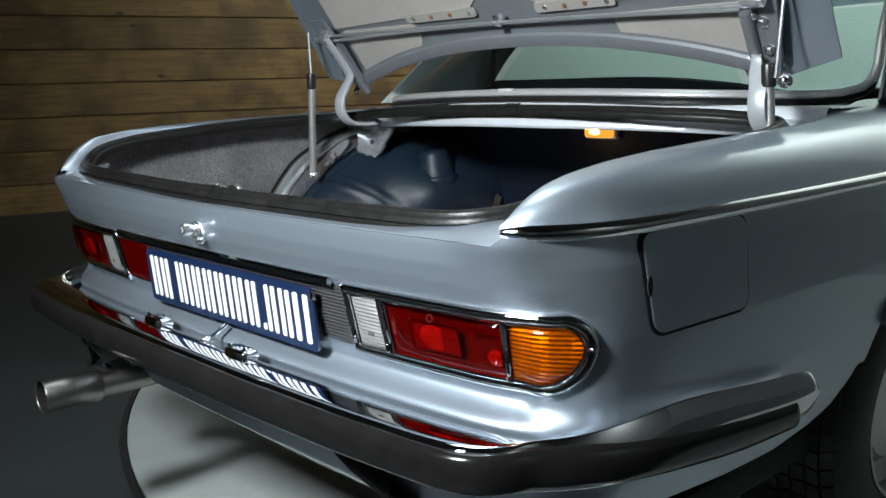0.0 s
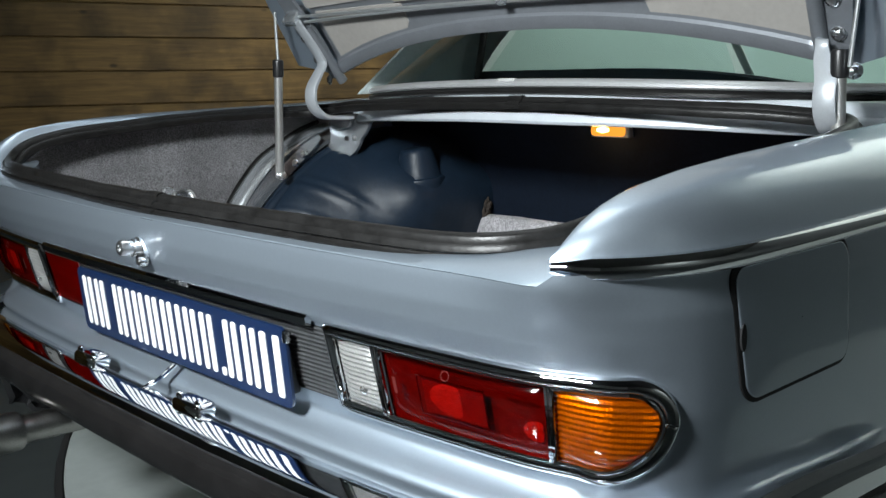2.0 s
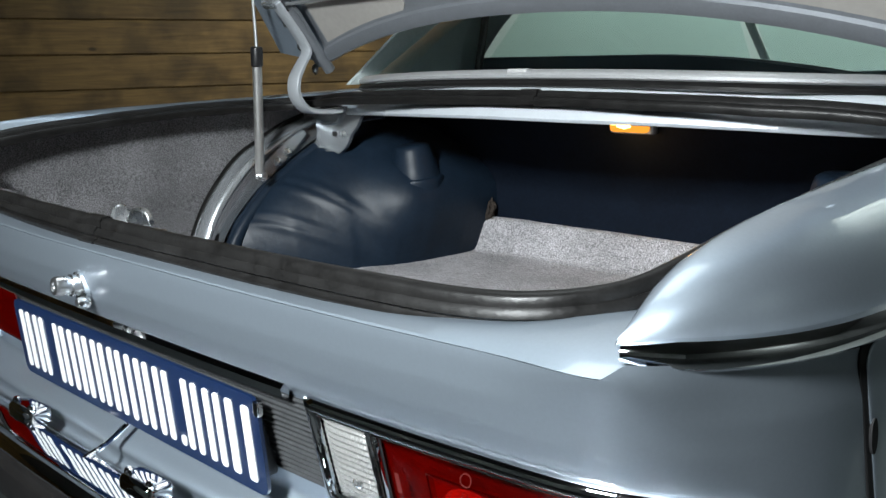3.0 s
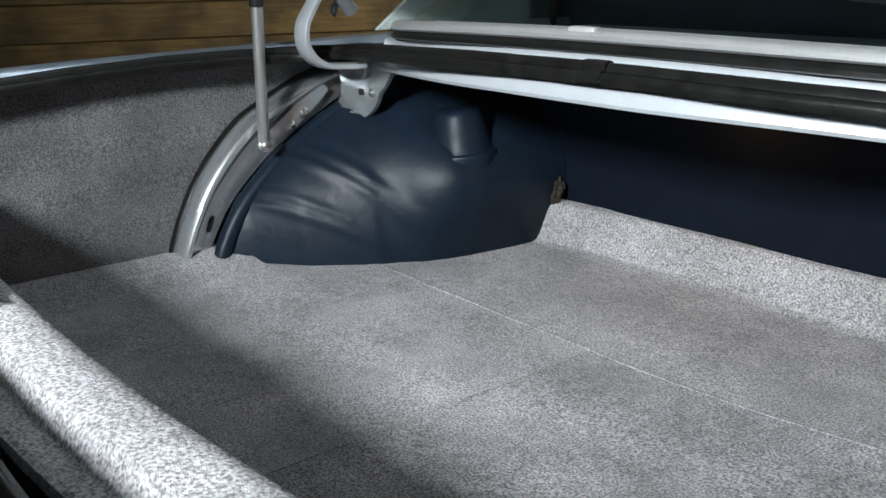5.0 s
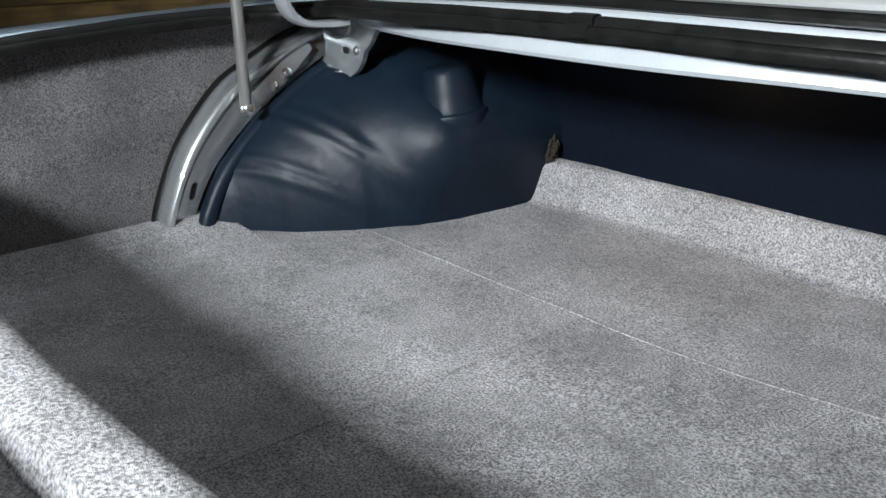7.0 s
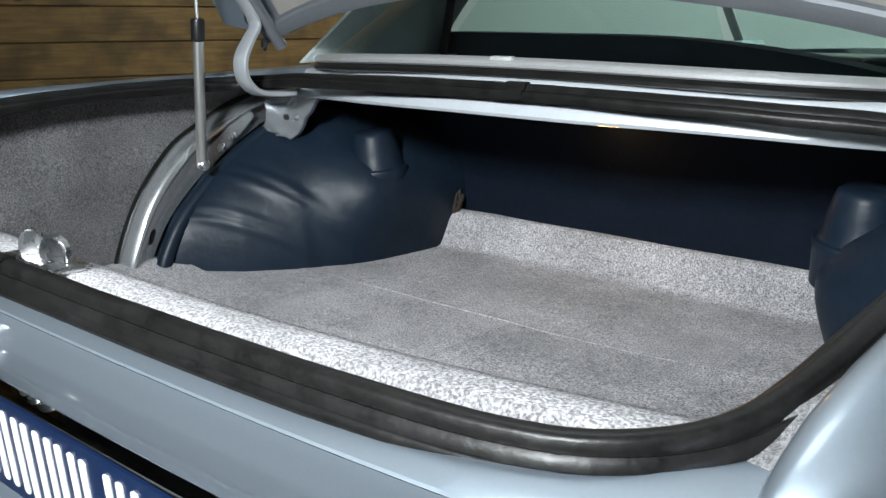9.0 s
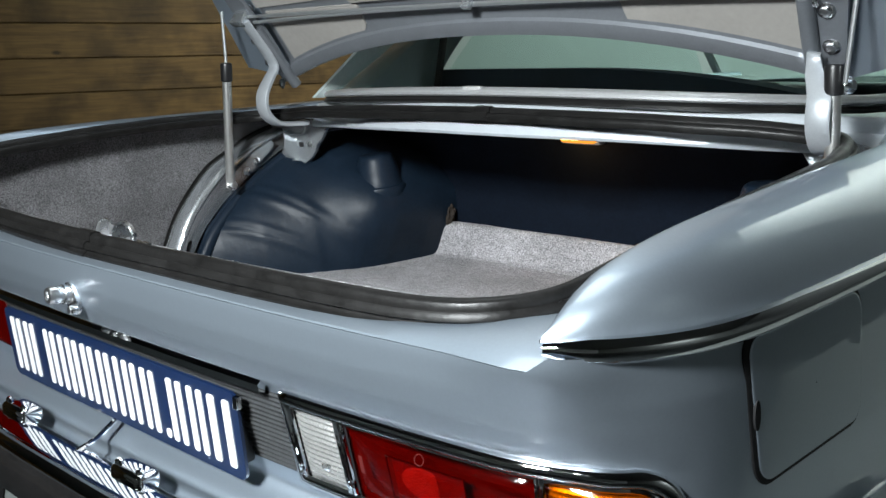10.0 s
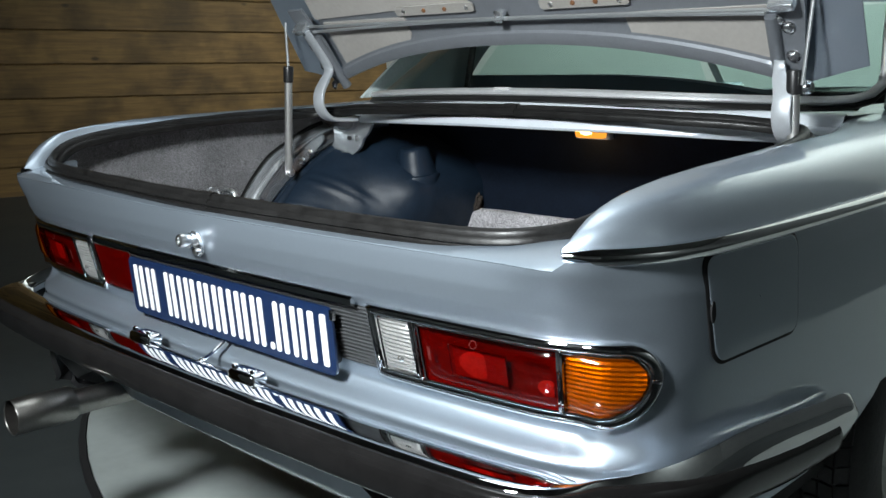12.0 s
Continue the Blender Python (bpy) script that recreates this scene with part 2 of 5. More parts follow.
def sheet(rows, bm=None, closed=False):
    """A grid of quads through rows of points."""
    bm = bm or bmesh.new()
    vs = [[bm.verts.new(p) for p in row] for row in rows]
    m = len(rows[0])
    for a, b in zip(vs, vs[1:]):
        for k in range(m if closed else m - 1):
            j = (k + 1) % m
            bm.faces.new((a[k], a[j], b[j], b[k]))
    return bm


def thick(bm, depth):
    """Give a sheet a back side and edges."""
    bmesh.ops.recalc_face_normals(bm, faces=bm.faces[:])
    bmesh.ops.solidify(bm, geom=bm.faces[:], thickness=depth)
    return bm


def sweep(path, profile, bm=None, up=(0, 0, 1), scale=None, cap=True, closed=False):
    """Sweep a closed profile of (side, up) pairs along a path, kept level against up."""
    bm = bm or bmesh.new()
    path = [Vector(p) for p in path]
    up = Vector(up)
    rows = []
    for i, p in enumerate(path):
        a, b = path[max(i - 1, 0)], path[min(i + 1, len(path) - 1)]
        if closed:
            a, b = path[i - 1], path[(i + 1) % len(path)]
        d = (b - a).normalized()
        s = d.cross(up)
        s = s.normalized() if s.length > 1e-4 else Vector((1, 0, 0))
        v = s.cross(d)
        k = scale[i] if scale else 1.0
        rows.append([bm.verts.new(p + s * x * k + v * z * k) for x, z in profile])
    m = len(profile)
    pairs = list(zip(rows, rows[1:])) + ([(rows[-1], rows[0])] if closed else [])
    for a, b in pairs:
        for k in range(m):
            j = (k + 1) % m
            bm.faces.new((a[k], a[j], b[j], b[k]))
    if cap and not closed:
        bm.faces.new(rows[0])
        bm.faces.new(rows[-1])
    return bm


def ring(r, n=12, rz=None, power=1.0):
    rz = rz or r
    out = []
    for k in range(n):
        a = math.tau * k / n
        c, s = math.cos(a), math.sin(a)
        out.append((r * math.copysign(abs(c) ** power, c), rz * math.copysign(abs(s) ** power, s)))
    return out


def block(centre, size, bevel=0.0, bm=None, turn=None, segments=2):
    """A box with rounded edges."""
    fresh = bmesh.new()
    bmesh.ops.create_cube(fresh, size=1.0, matrix=Matrix.Diagonal((*size, 1)))
    if bevel:
        bmesh.ops.bevel(fresh, geom=fresh.edges[:], offset=bevel, segments=segments, affect="EDGES", profile=0.5)
    m = Matrix.Translation(centre) @ (turn or Matrix())
    bmesh.ops.transform(fresh, matrix=m, verts=fresh.verts[:])
    if bm is None:
        return fresh
    me = bpy.data.meshes.new("tmp")
    fresh.to_mesh(me)
    fresh.free()
    bm.from_mesh(me)
    bpy.data.meshes.remove(me)
    return bm


def lathe(profile, centre, axis, n=24, bm=None):
    """Turn (radius, height) pairs round an axis through centre."""
    q = Vector((0, 0, 1)).rotation_difference(Vector(axis)).to_matrix()
    rows = []
    for r, h in profile:
        rows.append([Vector(centre) + q @ Vector((r * math.cos(math.tau * k / n), r * math.sin(math.tau * k / n), h)) for k in range(n)])
    return sheet(rows, bm, closed=True)


def bolt(name, centre, axis, r, parent, material=None):
    """A washer with a hexagon head that has a rounded top."""
    bm = lathe([(0.0001, r * 0.22), (r * 1.25, r * 0.22), (r * 1.4, r * 0.12), (r * 1.4, 0), (0.0001, 0)], centre, axis, 16)
    lathe([(0.0001, r * 0.86), (r * 0.45, r * 0.84), (r * 0.85, r * 0.72), (r, r * 0.58), (r, r * 0.2)], centre, axis, 6, bm)
    return part(name, bm, material or ZINC, parent)


def outline_prism(points, depth_dir, depth):
    """A flat outline pushed through a depth."""
    bm = bmesh.new()
    d = Vector(depth_dir).normalized() * depth
    a = [bm.verts.new(p) for p in points]
    b = [bm.verts.new(Vector(p) + d) for p in points]
    bm.faces.new(a)
    bm.faces.new(b)
    for k in range(len(a)):
        j = (k + 1) % len(a)
        bm.faces.new((a[k], a[j], b[j], b[k]))
    return bm


def round_rect(w, h, r, n=5):
    out = []
    for cx, cy, a0 in ((w / 2 - r, h / 2 - r, 0), (-w / 2 + r, h / 2 - r, 90), (-w / 2 + r, -h / 2 + r, 180), (w / 2 - r, -h / 2 + r, 270)):
        for k in range(n + 1):
            a = radians(a0 + 90 * k / n)
            out.append((cx + r * math.cos(a), cy + r * math.sin(a)))
    return out


# ---- the room ----
ALONG, ACROSS = Vector((0.225, 0.9744, 0)), Vector((0.9744, -0.225, 0))
CORNER = Vector((-6.99, 1.75, 0))


def room(a, c, z=0.0):
    """A place in the room: a along the timber wall, c out from it."""
    return CORNER + ALONG * a + ACROSS * c + Vector((0, 0, z))


A0, A1, TOP = -9.0, 4.5, 4.6
HEADING = math.degrees(math.atan2(ALONG.y, ALONG.x))
END = room(A1, 0)
START = room(A0, 0)
EAST, SOUTH = 8.5, START.y


def slab(name, corners, z0, z1, material, label):
    """A flat slab or wall over a plan outline, between two heights."""
    return tagged(part(name, outline_prism([Vector((x, y, z0)) for x, y in corners], (0, 0, 1), z1 - z0), material, smooth=False), label, name.split("_")[0], kind="structure")


def along_wall(a, c):
    return tuple(room(a, c).xy)


PLAN = [(START.x - 0.4, SOUTH - 0.3), (EAST + 0.3, SOUTH - 0.3), (EAST + 0.3, END.y + 0.3), (END.x - 0.4, END.y + 0.3)]
slab("floor", PLAN, -0.2, 0.0, FLOOR, "dark grey painted concrete studio floor")
slab("ceiling", PLAN, TOP, TOP + 0.2, CEIL, "dark plain studio ceiling above the car")
slab("wall_front", [(END.x - 0.3, END.y), (2.6, END.y), (2.6, END.y + 0.2), (END.x - 0.3, END.y + 0.2)], 0.0, TOP, WALLP, "pale plain painted wall in front of the car")
# Unseen walls, added dark so that the chrome and the flank reflect dark.
DIM = mat("dark_unseen_wall", (0.15, 0.162, 0.166), 0.8, vary=0.1, scale=2)
slab("wall_front_side", [(2.6, END.y), (EAST, END.y), (EAST, END.y + 0.2), (2.6, END.y + 0.2)], 0.0, TOP, DIM, "unseen dark plain wall added beyond the pale one for dark reflections")
slab("wall_side", [(EAST, SOUTH), (EAST + 0.2, SOUTH), (EAST + 0.2, END.y + 0.2), (EAST, END.y + 0.2)], 0.0, TOP, DIM, "unseen dark plain wall beside the car, kept dark for reflections")
slab("wall_back", [(START.x - 0.3, SOUTH - 0.2), (EAST + 0.2, SOUTH - 0.2), (EAST + 0.2, SOUTH), (START.x - 0.3, SOUTH)], 0.0, TOP, mat("grey_back_wall", (0.42, 0.45, 0.47), 0.8, vary=0.05, scale=2), "plain grey wall behind the car")
timber_wall = slab("wall_timber", [along_wall(A0, -0.03), along_wall(A1 - 0.02, -0.03), along_wall(A1 - 0.02, -0.2), along_wall(A0, -0.2)], 0.0, TOP, PLANK, "stained brown timber plank wall beside the car")


def turntable():
    t = root("turntable", (-0.12, 2.44, 0), "pale grey round turntable flush in the dark floor under the car", "turntable")
    R = 2.40
    part("disc", lathe([(0.0001, 0.012), (R - 0.02, 0.012), (R - 0.012, 0.009), (R - 0.012, 0.0)], (-0.12, 2.44, 0.0), (0, 0, 1), 96), DISC, t)
    part("rim", lathe([(R - 0.009, 0.002), (R - 0.007, 0.011), (R + 0.008, 0.011), (R + 0.012, 0.002)], (-0.12, 2.44, 0), (0, 0, 1), 96), GAP, t, "black edge ring")


turntable()


def added_wall_washer(x, watts):
    """An unseen ceiling fitting, added to brighten the pale front wall."""
    p = Vector((x, END.y - 1.7, TOP))
    t = root("added_wall_washer", p, "added unseen black ceiling light that brightens the pale wall", "ceiling light", "wall washers")
    part("housing", block(p - Vector((0, 0, 0.10)), (1.5, 0.16, 0.20), 0.02), BLACK, t)
    area_lamp("added_washer_lamp", p + Vector((0, 0.10, -0.13)), (x, END.y, 1.6), 1.4, 0.12, watts, (0.93, 1.0, 0.97))


for x_, watts_ in ((-3.2, 140), (0.3, 230)):
    added_wall_washer(x_, watts_)


def added_side_washer(y):
    """The same unseen fitting, added to light the side wall that the flank reflects."""
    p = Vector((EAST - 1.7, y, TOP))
    t = root("added_wall_washer", p, "added unseen black ceiling light that brightens the side wall", "ceiling light", "wall washers")
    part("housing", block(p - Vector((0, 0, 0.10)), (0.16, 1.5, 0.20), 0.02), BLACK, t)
    area_lamp("added_side_lamp", p + Vector((0.10, 0, -0.13)), (EAST, y, 1.4), 1.4, 0.12, 185, (0.93, 1.0, 0.97))


added_side_washer(1.6)


def overhead_softbox():
    """The wide diffuser that hangs over the turntable."""
    c = Vector((-0.32, 0.55, 3.3))
    t = root("overhead_softbox", c, "white overhead studio softbox hung above the tail", "softbox")
    part("diffuser", block(c, (1.1, 1.3, 0.02), 0.006), SOFT, t)
    part("shroud", block(c + Vector((0, 0, 0.10)), (1.2, 1.4, 0.16), 0.02), BLACK, t)
    for x in (-0.55, 0.55):
        for y in (-0.65, 0.65):
            part("cable", sweep([c + Vector((x, y, 0.16)), Vector((c.x + x, c.y + y, TOP))], ring(0.006, 6), up=(1, 0, 0)), STEEL, t)


overhead_softbox()


# ---- the car: body ----
car = root("car", (0, 1.9, 0), "silver-blue classic coupe with its boot lid open, on a turntable", "car")

HALF = [(0, -0.030), (0.25, -0.028), (0.45, -0.022), (0.60, -0.012), (0.70, 0.0), (0.755, 0.022), (0.79, 0.058), (0.815, 0.105), (0.830, 0.165), (0.838, 0.25), (0.845, 0.4),
        (0.85, 0.6), (0.852, 0.9), (0.852, 1.3), (0.85, 2.0), (0.845, 2.8), (0.83, 3.5), (0.80, 4.1), (0.74, 4.4), (0.6, 4.52), (0.3, 4.56), (0, 4.57)]
NB = 540
BELT = spline([(x, y, 0) for x, y in HALF], NB)
RUN = [0.0]
for a_, b_ in zip(BELT, BELT[1:]):
    RUN.append(RUN[-1] + (b_ - a_).length)
NORMAL = []
for k_ in range(NB):
    d_ = BELT[min(k_ + 1, NB - 1)] - BELT[max(k_ - 1, 0)]
    if k_ in (0, NB - 1):
        d_ = Vector((1 if k_ == 0 else -1, 0, 0))
    NORMAL.append(Vector((d_.y, -d_.x, 0)).normalized())


def belt(s):
    """The plan of the body at s metres from the middle of the tail: place and outward normal."""
    side = -1 if s < 0 else 1
    f = abs(s) / RUN[-1] * (NB - 1)
    i = min(int(f), NB - 2)
    p, n = BELT[i].lerp(BELT[i + 1], f - i), NORMAL[i].lerp(NORMAL[i + 1], f - i).normalized()
    return Vector((p.x * side, p.y, 0)), Vector((n.x * side, n.y, 0))


def s_of_y(y):
    """How far along the plan the flank stands at y."""
    for k in range(NB):
        if BELT[k].y >= y and BELT[k].x > 0.7:
            return RUN[k]
    return RUN[-1]


REAR = [(0.34, -0.13), (0.40, -0.06), (0.46, -0.028), (0.53, -0.014), (0.548, -0.011), (0.557, -0.012), (0.566, -0.022), (0.574, -0.022), (0.582, -0.018), (0.590, -0.024), (0.600, -0.044), (0.612, -0.056), (0.66, -0.044), (0.738, -0.026),
        (0.752, -0.012), (0.775, -0.002), (0.80, 0.003), (0.828, 0.004), (0.846, 0.003)]
SIDE = [(0.30, -0.05), (0.42, -0.018), (0.50, 0.001), (0.60, 0.007), (0.70, 0.010), (0.80, 0.006), (0.846, 0.0)]


FINE = [0.28 + 0.001 * k for k in range(580)]
REAR_FINE = np.convolve(np.interp([0.274 + 0.001 * k for k in range(592)], *zip(*REAR)), np.hanning(15)[1:-1] / np.hanning(15).sum(), "valid")


def step(a, b, x):
    u = min(max((x - a) / (b - a), 0), 1)
    return u * u * (3 - 2 * u)


def skin(s, z, off=0.0):
    """A place on the outer skin below the belt, off metres proud of it."""
    p, n = belt(s)
    w = step(0.25, 0.98, -n.y)
    o = w * float(np.interp(z, FINE, REAR_FINE)) + (1 - w) * lerp_table(SIDE, z)
    horn = 0.013 * math.exp(-((abs(s) - 0.735) / 0.055) ** 2) * step(0.785, 0.842, z)
    q = p + n * (o + off + horn)
    q.z = z
    return q


ARCHES = ((1.14, 0.315, 0.370), (3.70, 0.315, 0.36))


def low(s):
    p, n = belt(s)
    w = step(0.25, 0.98, -n.y)
    z = 0.37 * w + lerp_table([(0.1, 0.45), (0.25, 0.443), (0.40, 0.433), (0.54, 0.431), (0.65, 0.445), (0.72, 0.464), (0.76, 0.492), (0.80, 0.52)], p.y) * (1 - w)
    if p.y > 1.4:
        z = 0.20 + 0.25 * (1 - step(1.42, 1.48, p.y))
    for cy, cz, r in ARCHES:
        if abs(p.y - cy) < r:
            z = max(z, cz + math.sqrt(r * r - (p.y - cy) ** 2))
    return z


def body_top(s):
    return 0.834 + 0.012 * step(0.728, 0.742, abs(s)) + 0.006 * step(0.05, 0.5, -s) * (1 - step(0.728, 0.742, -s))


def lower_body():
    rows = []
    ss = [0.0075 * k for k in range(-240, 241)]
    ss = [-s for s in reversed(RUN) if s > 1.81] + ss + [s for s in RUN if s > 1.81]
    for s in ss:
        zl = low(s)
        zt = body_top(s)
        rows.append([skin(s, zl + (zt - zl) * k / 120) for k in range(121)])
    return sheet(rows)


body_shell = part("body_shell", lower_body(), PAINT, car, "silver-blue metallic painted tail and flanks")


def arch_lip(side, cy, cz, r):
    pts = []
    for k in range(41):
        a = radians(158 - 112 * k / 40)
        y, z = cy + r * math.cos(math.pi - a), cz + r * math.sin(a)
        q = skin(side * s_of_y(y), max(z, 0.45), 0.002)
        pts.append((q.x, y, z))
    part("wheel_arch_lip", sweep(pts, ring(0.007, 10, 0.013), up=(side, 0, 0)), PAINT, car)


for side_ in (-1, 1):
    for cy_, cz_, r_ in ARCHES:
        arch_lip(side_, cy_, cz_, r_)

FIN_N = 70


def fin_curves(side):
    """Outer edge, crest and inner edge of the wing above the belt trim, from the tail tip forward."""
    s0, s1 = 0.735, s_of_y(3.3)
    ss = [s0 + (s1 - s0) * (k / (FIN_N - 1)) ** 2.0 for k in range(FIN_N)]
    outer = [belt(s)[0] + Vector((0, 0, 0.852)) for s in ss]
    crest_t = [(0.010, 0.732, 0.855), (0.02, 0.739, 0.866), (0.035, 0.745, 0.880), (0.06, 0.751, 0.896), (0.09, 0.755, 0.908), (0.12, 0.757, 0.916), (0.2, 0.760, 0.927), (0.3, 0.761, 0.934), (0.45, 0.761, 0.940), (0.6, 0.760, 0.943), (0.8, 0.758, 0.947), (1.0, 0.75, 0.952), (1.3, 0.735, 0.955), (3.3, 0.72, 0.955)]
    inner_t = [(0.010, 0.731, 0.853), (0.03, 0.731, 0.868), (0.05, 0.732, 0.883), (0.08, 0.734, 0.897), (0.115, 0.737, 0.906), (0.165, 0.740, 0.914), (0.25, 0.743, 0.921), (0.3, 0.744, 0.924), (0.45, 0.744, 0.932), (0.6, 0.743, 0.938), (0.8, 0.735, 0.945), (1.0, 0.69, 0.957), (1.3, 0.62, 0.975), (3.3, 0.60, 0.975)]
    rows = []
    for o in outer:
        y = max(o.y, 0.0)
        c = Vector((lerp_table([(a, b) for a, b, _ in crest_t], y), y * 0.97 + 0.0003, lerp_table([(a, h) for a, _, h in crest_t], y)))
        i = Vector((lerp_table([(a, b) for a, b, _ in inner_t], y), y, lerp_table([(a, h) for a, _, h in inner_t], y)))
        f = step(0.010, 0.05, y)
        if side < 0:
            i.x += 0.020 * step(0.03, 0.16, y)
            c.x += 0.034 * step(0.06, 0.45, y)
        row = []
        for q in range(13):
            v = q / 12
            p = o.lerp(c, v)
            bulge = math.sin(v * math.pi) * 0.022 * min(1.0, (o - c).length / 0.10)
            p += Vector((0.55, 0, 0.83)) * bulge
            row.append(p)
        for q in range(1, 5):
            v = q / 4
            p = c.lerp(i, v)
            p.z += math.sin(v * math.pi) * 0.003
            row.append(p)
        lift = 0.014 * step(0.0, 0.12, y) if side < 0 else 0.0
        for p in row[6:]:
            p.z += lift
        i.z += lift
        row.append(i + Vector((-0.005, 0, -0.010)) * f)
        row.append(i + Vector((-0.010, 0.002, -0.045 + 0.030 * step(0.07, 0.14, y))) * f)
        rows.append([Vector((p.x * side, p.y, p.z)) for p in row])
    return rows


for side_ in (1, -1):
    rows_ = fin_curves(side_)
    bm_ = sheet(rows_)
    part("rear_wing", bm_, PAINT, car)


def tail_deck():
    """The narrow flat strip between the tail panel's edge and the boot seal."""
    rows = []
    for k in range(161):
        x = -0.75 + 1.50 * k / 160
        s = math.copysign(min(abs(x) / 0.735 * 0.738, 0.752), x)
        e = skin(s, body_top(math.copysign(min(abs(s), 0.726), s)))
        e.z += 0.0005
        g = lerp_table([(0, -0.008), (0.3, -0.004), (0.48, 0.006), (0.58, 0.018), (0.66, 0.040), (0.715, 0.065), (0.75, 0.075)], abs(x))
        z = lerp_table([(0, 0.837), (0.45, 0.838), (0.57, 0.842), (0.65, 0.849), (0.70, 0.856), (0.75, 0.858)], abs(x)) + 0.007 * step(0.05, 0.5, -x)
        i = Vector((x * 0.985, max(g, e.y + 0.010), z))
        rows.append([e, e.lerp(i, 0.06) + Vector((0, 0, 0.0012)), e.lerp(i, 0.5) + Vector((0, 0, 0.0012)), i, i + Vector((0, 0.03 + 0.025 * step(0.58, 0.70, abs(x)), 0.001)), i + Vector((0, 0.034 + 0.025 * step(0.58, 0.70, abs(x)), -0.03))])
    return sheet(rows)


part("tail_deck", tail_deck(), PAINT, car, sharp=25)

# chrome strip round the belt
for side_ in (1, -1):
    path_ = [belt(side_ * s)[0] + belt(side_ * s)[1] * 0.003 + Vector((0, 0, 0.850)) for s in [0.738 + 0.012 * k for k in range(60)] + [1.47 + 0.06 * k for k in range(36)]]
    part("belt_trim", sweep(path_, [(-0.004, -0.0105), (0.004, -0.0105), (0.009, -0.006), (0.0105, 0.0), (0.009, 0.006), (0.004, 0.0105), (-0.004, 0.0105)] if side_ == 1 else [(0.004, -0.0105), (-0.004, -0.0105), (-0.009, -0.006), (-0.0105, 0.0), (-0.009, 0.006), (-0.004, 0.0105), (0.004, 0.0105)], scale=[min(1.0, 0.5 + 0.17 * k) for k in range(len(path_))]), CHROME, car, "polished chrome belt strip")


# ---- rear lamps and number plate ----
def patch(s0, s1, z0, z1, off, ns=24, nz=10, shape=None):
    """A sheet that follows the tail, between two ends and two heights."""
    rows = []
    for i in range(ns + 1):
        s = s0 + (s1 - s0) * (1 - (1 - i / ns) ** 1.8 if shape else i / ns)
        lo, hi = shape(i / ns) if shape else (z0, z1)
        rows.append([skin(s, lo + (hi - lo) * j / nz, off(i / ns, j / nz) if callable(off) else off) for j in range(nz + 1)])
    return rows


def pillow(u, v):
    return 0.010 * (1 - (2 * u - 1) ** 6) * (1 - (2 * v - 1) ** 6)


def frame_path(s0, s1, shape, off):
    pts = []
    warp = lambda u: 1 - (1 - u) ** 1.8
    for k in range(61):
        pts.append(skin(s0 + (s1 - s0) * warp(k / 60), shape(k / 60)[1], off))
    for k in range(1, 9):
        lo, hi = shape(1.0)
        pts.append(skin(s1, hi + (lo - hi) * k / 9, off))
    for k in range(61):
        pts.append(skin(s0 + (s1 - s0) * warp(1 - k / 60), shape(1 - k / 60)[0], off))
    for k in range(1, 9):
        lo, hi = shape(0.0)
        pts.append(skin(s0, lo + (hi - lo) * k / 9, off))
    return pts


Z0, Z1 = 0.644, 0.729


def dee(s, s_end, z_low, z_high, r_low, r_high):
    """Lower and upper edge at s of an outline with a round end."""
    lo, hi = z_low, z_high
    if s > s_end - r_low:
        lo += r_low * (1 - math.sqrt(max(0, 1 - ((s - s_end + r_low) / r_low) ** 2)))
    if s > s_end - r_high:
        hi -= r_high * (1 - math.sqrt(max(0, 1 - ((s - s_end + r_high) / r_high) ** 2)))
    return min(lo, hi - 0.001), hi


def amber_shape(u):
    s = S_AMB + (1 - (1 - u) ** 1.8) * (S_END - S_AMB)
    return dee(s, S_END, Z0, Z1 - 0.001, 0.060, 0.030)


S_REV, S_RED, S_AMB, S_END = 0.425, 0.499, 0.732, 0.840


def ribs_of(name, shape):
    """Relief of a lens backing: level ribs, crossed by finer upright ones."""
    pitch_z, pitch_s = {"reversing_lens": (0.0060, 0.09), "amber_lens": (0.0062, 0.028)}[name]

    def off(u, v):
        lo, hi = shape(u)
        z = lo + (hi - lo) * v
        a = abs(((z - Z0) / pitch_z) % 1 - 0.5) * 2
        c = abs((u / pitch_s) % 1 - 0.5) * 2
        return 0.0025 + pillow(u, v) * 0.8 + 0.0019 * a + 0.0006 * c
    return off


# Light colour painted in for the hot spots that the light makes in the lens.
GLINT = mat("painted_lens_glint", (0.50, 0.40, 0.34), 0.55, vary=0.25, scale=160, bump=0.5, bump_scale=420, spec=0.2)
REFLEX = mat("reflex_red", (0.26, 0.10, 0.06), 0.5, vary=0.3, scale=400, bump=0.6, bump_scale=700, spec=0.15)
DARK_RED = mat("dark_red_edge", (0.05, 0.004, 0.003), 0.4)
MARK = mat("moulded_lens_mark", (0.10, 0.010, 0.008), 0.4, vary=0.2, scale=200)


